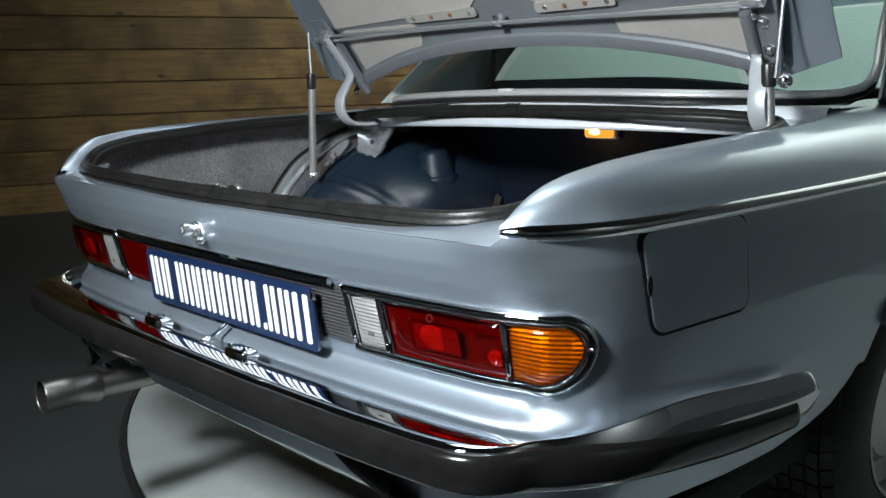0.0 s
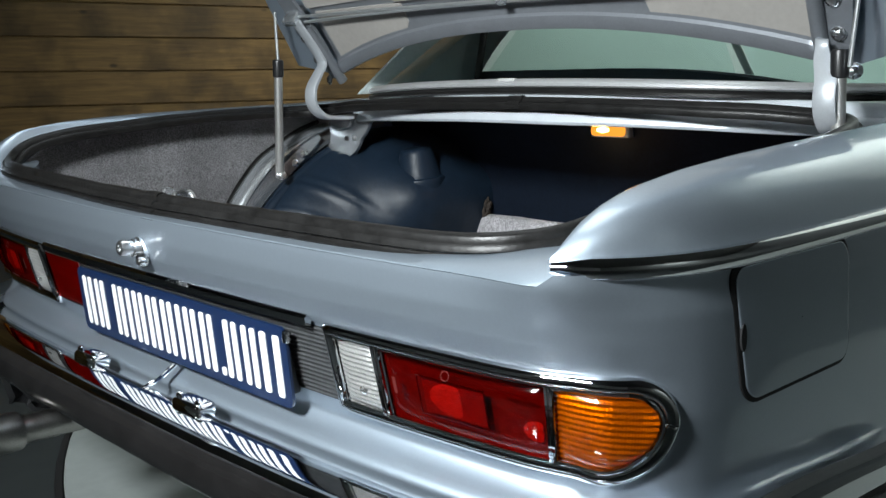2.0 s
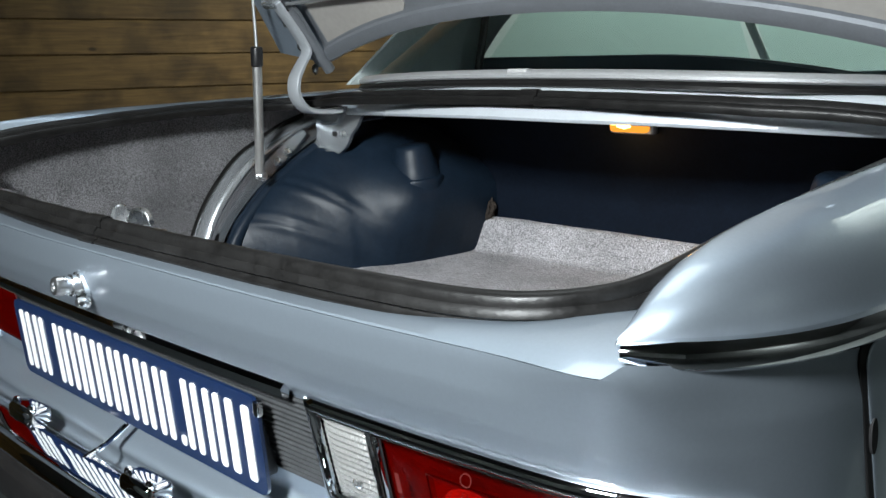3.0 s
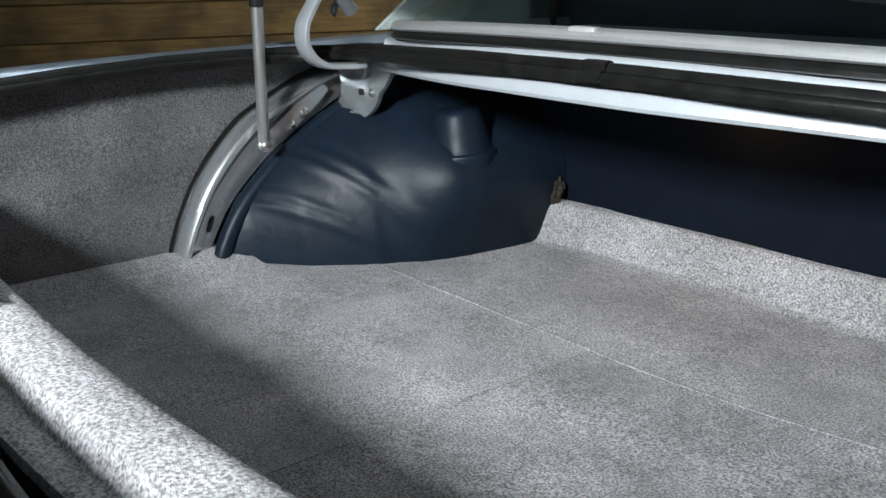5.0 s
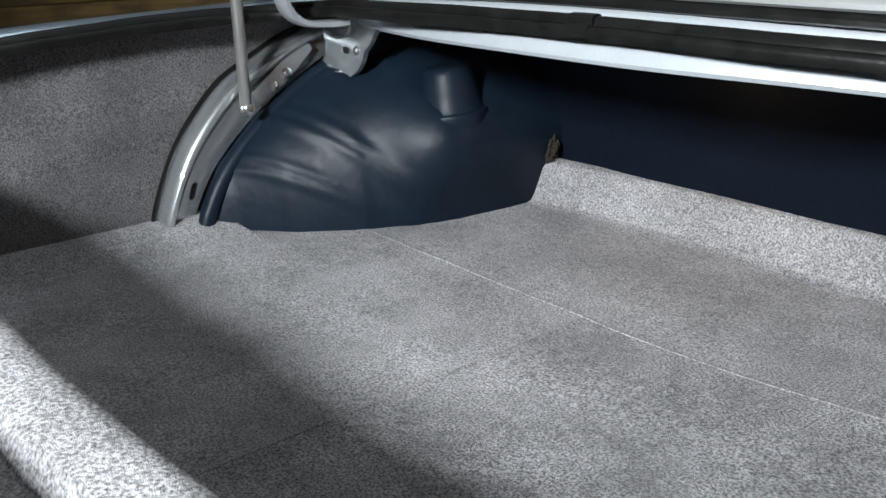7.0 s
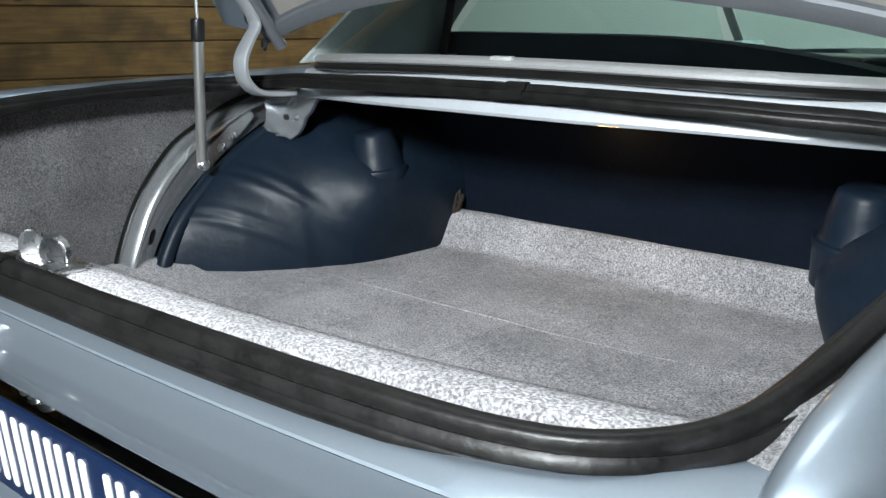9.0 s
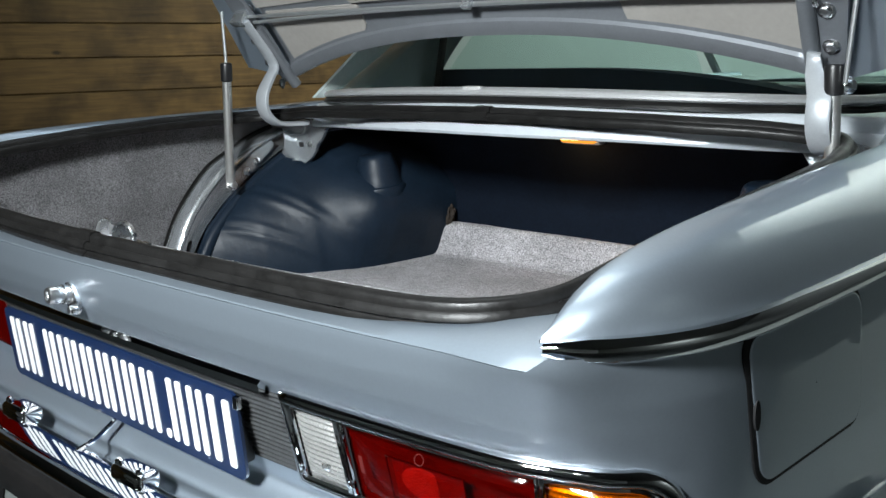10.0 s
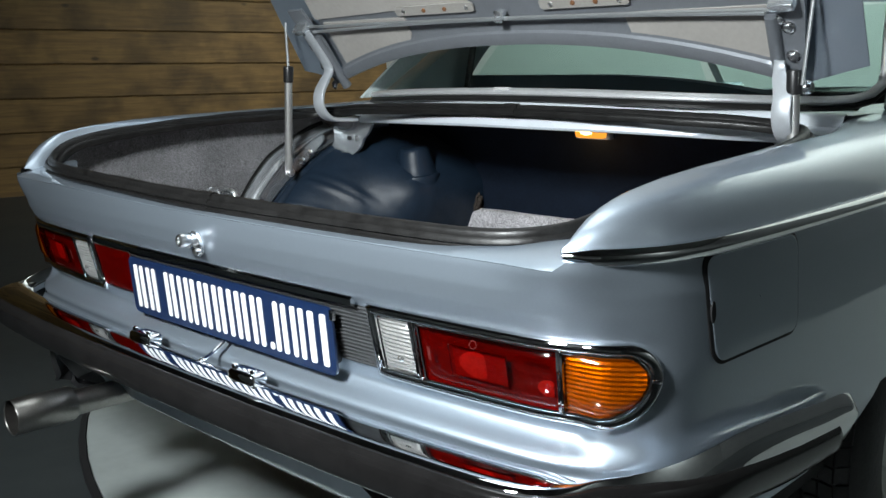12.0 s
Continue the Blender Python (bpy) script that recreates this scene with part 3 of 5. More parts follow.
def tail_lamp(side):
    lamp = part("tail_lamp", sheet(patch(side * (S_REV - 0.004), side * (S_AMB + 0.06), Z0 - 0.006, Z1 + 0.004, 0.001, 30, 6)), GAP, car, "chromed tail lamp cluster with red, amber and clear lenses")
    full = (lambda u: (Z0, Z1))
    for name, s0, s1, shape, lens, label in (("reversing_lens", S_REV, S_RED - 0.008, full, CLEAR, "clear ribbed lens"), ("red_lens", S_RED, S_AMB - 0.006, full, RED, "dark red lens with inner reflector"), ("amber_lens", S_AMB, S_END, amber_shape, AMBER, "amber ribbed lens")):
        nz, ns = 12, 24
        if name == "red_lens":
            back = patch(side * s0, side * s1, Z0, Z1, 0.0016, 24, 14, shape)
        else:
            back = patch(side * s0, side * s1, Z0, Z1, ribs_of(name, shape), 110, 96, shape)
        part("reflector", sheet(back), RED_BACK if name == "red_lens" else REFLECTOR, lamp)
        tooth = lambda u, v: 0.0036 + pillow(u, v) * 1.40
        part(name, sheet(patch(side * s0, side * s1, Z0, Z1, tooth, ns, nz, shape)), lens, lamp, label, out=(0.3 * side, -1, 0))
        part("chrome_edge", sweep(frame_path(side * s0, side * s1, shape, 0.0095), ring(0.0026, 6), closed=True, cap=False, up=(0.2, -1, 0.3)), CHROME, lamp)
    # lighter patches stand for the light's hot spots inside the red lens
    for f0, f1, lo, hi in ((S_AMB - 0.043, S_AMB - 0.016, Z0 + 0.016, Z0 + 0.040), (0.572, 0.616, Z0 + 0.024, Z1 - 0.023)):
        rim = lambda u, v, top=(0.0046 if lo < Z0 + 0.02 else 0.0126): top - 0.0012 * max(abs(2 * u - 1), abs(2 * v - 1)) ** 4
        dome_ = lambda u, lo=lo, hi=hi: ((lo + hi) / 2 - (hi - lo) / 2 * math.sqrt(max(0.05, 1 - abs(2 * u - 1) ** 2.6)), (lo + hi) / 2 + (hi - lo) / 2 * math.sqrt(max(0.05, 1 - abs(2 * u - 1) ** 2.6)))
        part("lens_glint", sheet(patch(side * f0, side * f1, lo, hi, rim, 14, 10, dome_)), GLINT, lamp)
    # inner retro-reflector of the red lens
    a, b = 0.563, 0.648
    part("inner_reflector", sheet(patch(side * a, side * b, Z0 + 0.022, Z1 - 0.020, 0.0110, 8, 4)), REFLEX, lamp, "bright red reflex rectangle")
    box = lambda u: (Z0 + 0.020, Z1 - 0.018)
    part("reflector_edge", sweep(frame_path(side * (a - 0.003), side * (b + 0.003), box, 0.0150), ring(0.0009, 6), closed=True, cap=False, up=(0.2, -1, 0.3)), DARK_RED, lamp)
    # moulded marks on the lens, too small to read
    for m0, m1, lo, hi in ((0.598, 0.642, Z0 + 0.0085, Z0 + 0.0105), (0.668, 0.706, Z1 - 0.0165, Z1 - 0.0120), (0.521, 0.526, Z0 + 0.036, Z0 + 0.056)):
        part("bar", sheet(patch(side * m0, side * m1, lo, hi, 0.0152, 6, 2)), MARK, lamp)
    part("lens_badge", lathe([(0.0058, 0.0), (0.0058, 0.0006), (0.0048, 0.0006), (0.0048, 0.0)], skin(side * 0.602, Z1 - 0.0115, 0.0146), (0.08 * side, -1, 0.2), 18), MARK, lamp)
    part("bulb", lathe([(0.0001, 0.006), (0.0036, 0.0048), (0.006, 0.0), (0.0048, -0.0036), (0.0001, -0.006)], skin(side * (S_REV + 0.040), Z0 + 0.026, 0.0110), (0, -1, 0.2), 14), BULB, lamp)
    # outer bezel
    def outer(u):
        s = S_REV - 0.012 + (1 - (1 - u) ** 1.8) * (S_END + 0.010 - S_REV + 0.012)
        return dee(s, S_END + 0.010, Z0 - 0.008, Z1 + 0.008, 0.070, 0.038)
    part("bezel", sweep(frame_path(side * (S_REV - 0.012), side * (S_END + 0.010), outer, 0.005), [(-0.0075, -0.006), (0.0075, -0.006), (0.0088, 0.0), (0.0074, 0.0038), (0.0040, 0.0062), (-0.0010, 0.0058), (-0.0062, 0.0030), (-0.0080, 0.0)], closed=True, cap=False, up=(0.1 * side, -1, 0.3)), CHROME, lamp, "chrome lamp surround", sharp=120)
    return lamp


for side_ in (1, -1):
    tail_lamp(side_)

part("upper_chrome_strip", sweep([skin(0.385 * (k / 30 * 2 - 1), Z1 + 0.014, 0.005) for k in range(31)], [(-0.007, -0.005), (0.007, -0.005), (0.008, 0.002), (0, 0.006), (-0.008, 0.002)], up=(0, -1, 0.3)), CHROME, car)


def ribbed_panel():
    rows = []
    for i in range(41):
        s = -0.408 + 0.816 * i / 40
        rows.append([skin(s, Z0 - 0.006 + (Z1 - Z0 + 0.012) * j / 64, (0.001 if (j // 2) % 2 else 0.0035)) for j in range(65)])
    return sheet(rows)


part("ribbed_panel", ribbed_panel(), mat("dark_ribbed_aluminium", (0.10, 0.104, 0.108), 0.42, 0.7, vary=0.2, scale=40), car, "finely ribbed aluminium panel", sharp=20)
fog = part("fog_lamp", sheet(patch(-0.402, -0.255, Z0, Z1, lambda u, v: 0.008 + pillow(u, v), 16, 8)), RED, car, "red rear fog lamp lens", out=(0, -1, 0))
part("reflector", sheet(patch(-0.402, -0.255, Z0, Z1, 0.006, 8, 4)), RED_BACK, fog)

PLATE = Matrix.Translation((0.043, -0.003, 0.670)) @ Matrix.Rotation(radians(5), 4, "X") @ Matrix.Rotation(radians(90), 4, "X")


def number_plate():
    """A blue plate, 0.58 wide, with its writing as plain white bars."""
    w, h = 0.590, 0.108
    pl = part("number_plate", outline_prism([PLATE @ Vector((x, y, 0.0)) for x, y in round_rect(w, h, 0.012)], PLATE.to_3x3() @ Vector((0, 0, 1)), 0.004), PLATE_BLUE, car, "dark blue plate with a row of white bars", smooth=False)
    x = -0.277
    tall, stroke = 0.083, 0.0117
    for wide in (2, 2, 0, 2, 1, 2, 2, 2, 1, 2, 2, 3, 2, 2, 2.6):
        if wide == 0:
            x += 0.020
            continue
        if wide == 3:
            q = [PLATE @ Vector((x + a + 0.006, b - tall / 2 + 0.006, 0.0042)) for a, b in round_rect(0.011, 0.012, 0.004, 3)]
            part("bar", outline_prism(q, PLATE.to_3x3() @ Vector((0, 0, 1)), 0.0012), PLATE_WHITE, pl, smooth=False)
            x += 0.017
            continue
        for k in range(2 if wide >= 2 else 1):
            q = [PLATE @ Vector((x + k * (0.0200 if wide == 2 else 0.029) + a + stroke / 2, b, 0.0042)) for a, b in round_rect(stroke if wide < 2.5 else 0.014, tall, 0.004, 3)]
            part("bar", outline_prism(q, PLATE.to_3x3() @ Vector((0, 0, 1)), 0.0012), PLATE_WHITE, pl, smooth=False)
        x += {1: 0.0222, 2: 0.0435, 2.6: 0.053}[wide]
    part("plate_holder", outline_prism([PLATE @ Vector((x, y, -0.020)) for x, y in round_rect(w - 0.03, h - 0.02, 0.008)], PLATE.to_3x3() @ Vector((0, 0, 1)), 0.0195), BLACK, pl, "black plate holder", smooth=False)
    part("clip", block(PLATE @ Vector((0.297, 0.044, 0.004)), (0.008, 0.008, 0.016), 0.002), CHROME, pl)
    return pl


number_plate()


def boot_lock():
    c = skin(0.024, 0.787, 0.0)
    ax = Vector((0, -1, 0.12)).normalized()
    pts = []
    for k in range(32):
        a = math.tau * k / 32
        r = 0.015 + 0.010 * max(0, -math.cos(a)) ** 2 + 0.004 * max(0, math.cos(a)) ** 2
        x, z = r * math.sin(a) * 0.95, r * math.cos(a)
        pts.append((x * 0.87 - z * 0.42, x * 0.42 + z * 0.9))
    lk = part("boot_lock", outline_prism([c + Vector((a, 0, b)) for a, b in pts], ax, 0.006), ZINC, car, "chrome boot lock push button")
    part("button", lathe([(0.013, 0), (0.013, 0.010), (0.0115, 0.012), (0.0115, 0.026), (0.010, 0.029), (0.006, 0.030), (0.005, 0.027), (0.0001, 0.027)], c + Vector((-0.004, -0.004, 0.003)), ax, 24), ZINC, lk)
    part("rivet", lathe([(0.0065, 0), (0.0065, 0.008), (0.0045, 0.011), (0.0001, 0.0115)], c + Vector((0.012, -0.004, -0.015)), ax, 14), ZINC, lk)


boot_lock()


# ---- bumper ----
BUMPER_REAR = [(0.012, 0.575), (0.014, 0.588), (0.022, 0.593), (0.045, 0.594), (0.066, 0.593), (0.078, 0.5905), (0.084, 0.586), (0.0865, 0.579), (0.0865, 0.56),
               (0.084, 0.545), (0.076, 0.536), (0.06, 0.532), (0.045, 0.534), (0.045, 0.54), (0.07, 0.545), (0.075, 0.575), (0.05, 0.583), (0.025, 0.58)]
BUMPER_SIDE = [(0.015, 0.558), (0.018, 0.563), (0.023, 0.571), (0.027, 0.579), (0.0320, 0.5875), (0.0335, 0.5893), (0.0352, 0.5893), (0.0364, 0.5872), (0.0425, 0.570),
               (0.0510, 0.547), (0.046, 0.529), (0.035, 0.521), (0.024, 0.523), (0.022, 0.533), (0.03, 0.54), (0.036, 0.565), (0.028, 0.571), (0.018, 0.567)]


def bumper():
    s_end = s_of_y(0.572)
    rows = []
    for q in range(281):
        v = q / 140 - 1
        s = s_end * (1.5 * v - 0.5 * v ** 3)
        p, n = belt(s)
        e = min(1.0, (s_end - abs(s)) / 0.090)
        k = max(0.0, 1 - (1 - e) ** 2) ** 0.60 * 0.97 + 0.03
        ko = math.sqrt(max(0.0, 1 - (1 - min(1.0, (s_end - abs(s)) / 0.030)) ** 2))
        w = step(0.70, 1.0, -n.y)
        rise = 0.021 * step(-0.02, 0.22, p.y) - 0.030 * step(0.18, 0.55, p.y)
        row = []
        for (o, z), (o2, z2) in zip(BUMPER_REAR, BUMPER_SIDE):
            o, z = o * w + o2 * (1 - w), z * w + z2 * (1 - w)
            z += rise * step(0.540, 0.570, z) + (rise - 0.022 * step(-0.02, 0.22, p.y)) * 0.7 * (1 - step(0.540, 0.570, z))
            mid = 0.560 + rise * 0.5
            row.append(p + n * (0.016 + (o - 0.016) * (0.3 + 0.7 * ko)) + Vector((0, 0, mid + (z - mid) * k)))
        rows.append(row)
    bm = sheet(rows, closed=True)
    n = len(BUMPER_REAR)
    bm.verts.ensure_lookup_table()
    bm.faces.new(bm.verts[:n])
    bm.faces.new(bm.verts[-n:])
    return bm


def bumper_rubber():
    """The thick rubber strip that covers the bumper's outer face."""
    s_end = s_of_y(0.490)
    rows = []
    for q in range(281):
        s = -s_end + 2 * s_end * q / 280
        p, n = belt(s)
        e = min(1.0, (s_end - abs(s)) / 0.010)
        k = math.sqrt(max(0.0, 1 - (1 - e) ** 2)) * 0.9 + 0.1
        w = step(0.70, 1.0, -n.y)
        mid = lerp_table([(-0.03, 0.559), (0.076, 0.557), (0.22, 0.543), (0.355, 0.529), (0.51, 0.519)], p.y)
        out = 0.082 * w + 0.037 * (1 - w)
        thin = 0.028 - 0.004 * step(0.30, 0.50, p.y)
        row = []
        for c in range(18):
            a = math.tau * c / 18
            ca, sa = math.cos(a), math.sin(a)
            row.append(p + n * (out + 0.017 * k * math.copysign(abs(ca) ** 0.8, ca)) + Vector((0, 0, mid + thin * k * math.copysign(abs(sa) ** 0.8, sa) + 0.0006 * noise.noise(Vector((s * 9, 0, 2))))))
        rows.append(row)
    bm = sheet(rows, closed=True)
    bm.verts.ensure_lookup_table()
    bm.faces.new(bm.verts[:18])
    bm.faces.new(bm.verts[-18:])
    return bm


rear_bumper = part("rear_bumper", bumper(), CHROME, car, "chrome rear bumper with wrap-round ends", sharp=50)
part("bumper_rubber", bumper_rubber(), mat("bumper_rubber", (0.010, 0.0095, 0.0095), 0.15, vary=0.3, scale=22, bump=0.006, bump_scale=60, rough_vary=0.06, spec=0.5), rear_bumper, "thick worn black rubber strip", sharp=60)
# stays below the bumper
for side_ in (1, -1):
    path_ = [(side_ * 0.47, -0.055, 0.545), (side_ * 0.475, -0.03, 0.50), (side_ * 0.49, 0.01, 0.44), (side_ * 0.50, 0.06, 0.39), (side_ * 0.50, 0.30, 0.36)]
    part("bumper_stay", sweep(path_, [(-0.034, -0.004), (0.034, -0.004), (0.038, 0.010), (0.030, 0.004), (-0.034, 0.004)], up=(0, -0.6, 1)), BLACK, rear_bumper)


part("bumper_bracket", sweep(spline([(-0.567, -0.045, 0.545), (-0.567, -0.04, 0.49), (-0.573, 0.0, 0.405), (-0.560, 0.05, 0.385), (-0.540, 0.12, 0.374)], 20), [(-0.022, -0.003), (0.022, -0.003), (0.025, 0.008), (0.019, 0.003), (-0.019, 0.003), (-0.025, 0.008)], up=(0, -0.6, 1)), BLACK, rear_bumper)
part("bracket_plate", outline_prism([(-0.548, -0.01, 0.47), (-0.555, 0.02, 0.40), (-0.525, 0.12, 0.385), (-0.520, 0.13, 0.40)], (1, 0, 0), 0.003), ZINC, rear_bumper, "bright steel gusset plate", smooth=False)


def plate_lamp(x, y):
    o = Vector((x, y, 0.588))
    lp = part("plate_lamp", block(o + Vector((0, 0, 0.004)), (0.066, 0.034, 0.026), 0.008, segments=3), CHROME, car, "small chrome number plate lamp on the bumper")
    part("lens", block(o + Vector((0.0, 0.018, 0.002)), (0.050, 0.006, 0.014), 0.003), CLEAR, lp)
    for k in (-1, 1):
        part("screw", lathe([(0.005, 0), (0.005, 0.004), (0.003, 0.006), (0.0001, 0.006)], o + Vector((0.024 * k, -0.006, 0.016)), (0, 0, 1), 10), CHROME, lp)


plate_lamp(-0.145, -0.045)
plate_lamp(0.175, -0.050)
part("plate_stay", sweep([(0.04, 0.0, 0.612), (0.045, -0.03, 0.598), (0.05, -0.065, 0.590), (0.05, -0.078, 0.580)], ring(0.0035, 8)), CHROME, car)


# ---- fuel flap ----
def flap_outline(grow):
    pts = []
    for x, y in round_rect(0.226 + 2 * grow, 0.136 + 2 * grow, 0.020 + grow, 6):
        yy, zz = 0.290 + x, 0.769 + y
        yy += 0.010 * (-(y) / 0.068) * (1 if x < 0 else 0.1)
        pts.append((yy, zz))
    return pts


def flank_fill(outline, off, notch=0.0):
    """A filled outline laid on the right flank."""
    cy = sum(p[0] for p in outline) / len(outline)
    cz = sum(p[1] for p in outline) / len(outline)
    rings = []
    for k, o in ((1.0, off - 0.003), (1.0, off), (0.992, off + 0.0006), (0.984, off + 0.0007), *((0.96 - 0.095 * j, off + 0.0007) for j in range(11))):
        row = []
        for y, z in outline:
            yy, zz = cy + (y - cy) * k, cz + (z - cz) * k
            dent = notch * math.exp(-((yy - cy + 0.113) / 0.014) ** 2 - ((zz - cz - 0.002) / 0.018) ** 2)
            row.append(skin(s_of_y_fine(yy), zz, o - dent))
        rings.append(row)
    return sheet(rings, closed=True)


def s_of_y_fine(y):
    ys = [BELT[k].y for k in range(NB) if RUN[k] > 0.75 and RUN[k] < 2.2]
    rs = [RUN[k] for k in range(NB) if RUN[k] > 0.75 and RUN[k] < 2.2]
    return float(np.interp(y, ys, rs))


flap = part("fuel_flap", flank_fill(flap_outline(0.0), 0.0022, notch=0.006), PAINT, car, "closed square fuel filler flap")
# near-black patch laid over the finger recess for its shade
part("recess_shade", flank_fill([(0.1790 + 0.0045 * math.cos(math.tau * k / 20), 0.768 + 0.014 * math.sin(math.tau * k / 20)) for k in range(20)], 0.0024), GAP, flap, "dark patch painted for the shade in the finger recess")
part("flap_gap", flank_fill([(y - 0.0022, z + 0.0012) for y, z in flap_outline(0.0062)], 0.0008), GAP, flap)


# ---- boot seal ----
SEAL = [(0, 0.004, 0.853), (0.3, 0.008, 0.853), (0.48, 0.017, 0.853), (0.58, 0.030, 0.853), (0.640, 0.050, 0.856), (0.685, 0.090, 0.864), (0.710, 0.15, 0.881), (0.721, 0.25, 0.900), (0.725, 0.45, 0.917), (0.719, 0.65, 0.930), (0.695, 0.79, 0.940), (0.650, 0.845, 0.950), (0.58, 0.850, 0.957), (0.45, 0.82, 0.964), (0.25, 0.795, 0.970), (0, 0.785, 0.973)]
SEAL_LEFT = [(0, 0.004, 0.853), (0.3, 0.009, 0.858), (0.48, 0.018, 0.862), (0.58, 0.030, 0.863), (0.65, 0.044, 0.863), (0.698, 0.060, 0.868), (0.724, 0.086, 0.884), (0.736, 0.118, 0.899), (0.742, 0.165, 0.911), (0.746, 0.25, 0.922), (0.748, 0.45, 0.937), (0.742, 0.65, 0.945), (0.712, 0.79, 0.947), (0.650, 0.845, 0.951), *SEAL[12:]]
SEAL_PROFILE = [(-0.015, -0.022), (0.0155, -0.022), (0.0180, -0.0175), (0.0178, -0.012), (0.0128, -0.0098), (0.0125, -0.0075), (0.0160, -0.0055), (0.0152, -0.0015), (0.0125, 0.0018), (0.0088, 0.0005), (0.0082, 0.0070), (0.0055, 0.0100), (0.0, 0.0108), (-0.005, 0.0088), (-0.0072, 0.0005), (-0.0112, 0.0022), (-0.0150, 0.0), (-0.0168, -0.005)]


def seal():
    right = spline(SEAL, 150)
    left = [Vector((-x, y, z)) for x, y, z in spline(SEAL_LEFT, 150)]
    loop = right + left[::-1][1:-1]
    wob = [1 + 0.05 * noise.noise(Vector((p.x * 7, p.y * 7, 3))) for p in loop]
    loop = [p + Vector((0, 0, 0.0015 * noise.noise(Vector((p.x * 9, p.y * 9, 8))))) for p in loop]
    bm = sweep(loop, SEAL_PROFILE, scale=[w * 1.12 for w in wob], closed=True, cap=False)
    n = len(SEAL_PROFILE)
    for k, v in enumerate(bm.verts):
        if SEAL_PROFILE[k % n][1] < -0.006:
            v.co.z += 0.55 * (-0.006 - SEAL_PROFILE[k % n][1]) * max(step(0.62, 0.80, loop[k // n].y), 0.95 * step(-0.15, 0.35, -loop[k // n].x)) * 1.12
    return bm


boot_seal = part("boot_seal", seal(), RUBBER, car, "worn black rubber boot seal", sharp=60)
for x_, y_, z_ in ((0.012, 0.004, 0.8545), (0.035, 0.786, 0.974)):
    part("joint", sweep([(x_ - 0.018, y_, z_), (x_ + 0.018, y_, z_)], [(a * 1.18, max(b * 1.2, -0.028 if y_ < 0.5 else -0.014)) for a, b in SEAL_PROFILE]), RUBBER, boot_seal)


# ---- boot interior ----
FLOOR_Z = 0.565


def boot_side(side):
    rows = []
    for k in range(61):
        y = 0.06 + 0.98 * k / 60
        x = 0.765 + 0.038 * step(0.06, 0.25, y)
        top = lerp_table([(0.06, 0.852), (0.12, 0.886), (0.25, 0.915), (0.45, 0.931), (0.65, 0.939), (1.1, 0.940)], y)
        foot = 0.77 - 0.22 * step(0.16, 0.22, y)
        row = [Vector((side * (x + 0.012 * (1 - j / 8)), y, foot + (top - 0.035 - foot) * j / 8)) for j in range(9)]
        lip = 0.080
        if side < 0:
            lip = 0.044
            top += lerp_table([(0.06, -0.012), (0.10, -0.002), (0.16, 0.012), (0.30, 0.014), (0.65, 0.008), (1.1, 0.002)], y)
        row += [Vector((side * (x - 0.006), y, top - 0.014)), Vector((side * (x - lip * 0.4), y, top - 0.004)), Vector((side * (x - lip), y, top - 0.012))]
        rows.append(row)
    return thick(sheet(rows), 0.005)


for side_ in (-1, 1):
    part("side_lining", boot_side(side_), LINING, car, "dark grey carpet side lining")


def rear_ledge():
    rows = []
    for k in range(61):
        x = -0.70 + 1.40 * k / 60
        bow = 0.035 * (abs(x) / 0.70) ** 4 + 0.18 * max(0.0, x) ** 2 * (1 - 0.6 * max(0.0, x))
        rows.append([Vector((x, y + bow, z + 0.006)) for y, z in ((0.042, 0.822), (0.046, 0.805), (0.052, 0.797), (0.074, 0.796), (0.080, 0.808), (0.086, 0.816), (0.115, 0.816), (0.131, 0.813), (0.139, 0.802), (0.140, 0.70), (0.138, 0.56))])
    return thick(sheet(rows), 0.005)


part("rear_ledge", rear_ledge(), CARPET, car, "grey carpeted ledge behind the tail panel", sharp=60)
part("inner_tail_panel", thick(sheet([[Vector((x, 0.036 + 0.03 * (abs(x) / 0.7) ** 4, z)) for z in (0.824, 0.7, 0.5)] for x in [-0.70 + 1.4 * k / 20 for k in range(21)]]), 0.003), PAINT_IN, car)

ARCH_TOP = [(0.640, 0.56), (0.650, 0.60), (0.695, 0.679), (0.780, 0.758), (0.863, 0.808), (0.93, 0.842), (0.985, 0.862), (1.10, 0.885), (1.26, 0.890)]


def carpet_edge(y):
    """Half width of the boot floor at y, beside the wheel arch covers."""
    return lerp_table([(0.145, 0.75), (0.20, 0.785), (0.30, 0.797), (0.62, 0.797), (0.678, 0.788), (0.692, 0.776), (0.702, 0.722), (0.768, 0.640), (0.873, 0.563), (0.95, 0.525), (1.03, 0.502), (1.143, 0.490), (1.26, 0.492)], y)


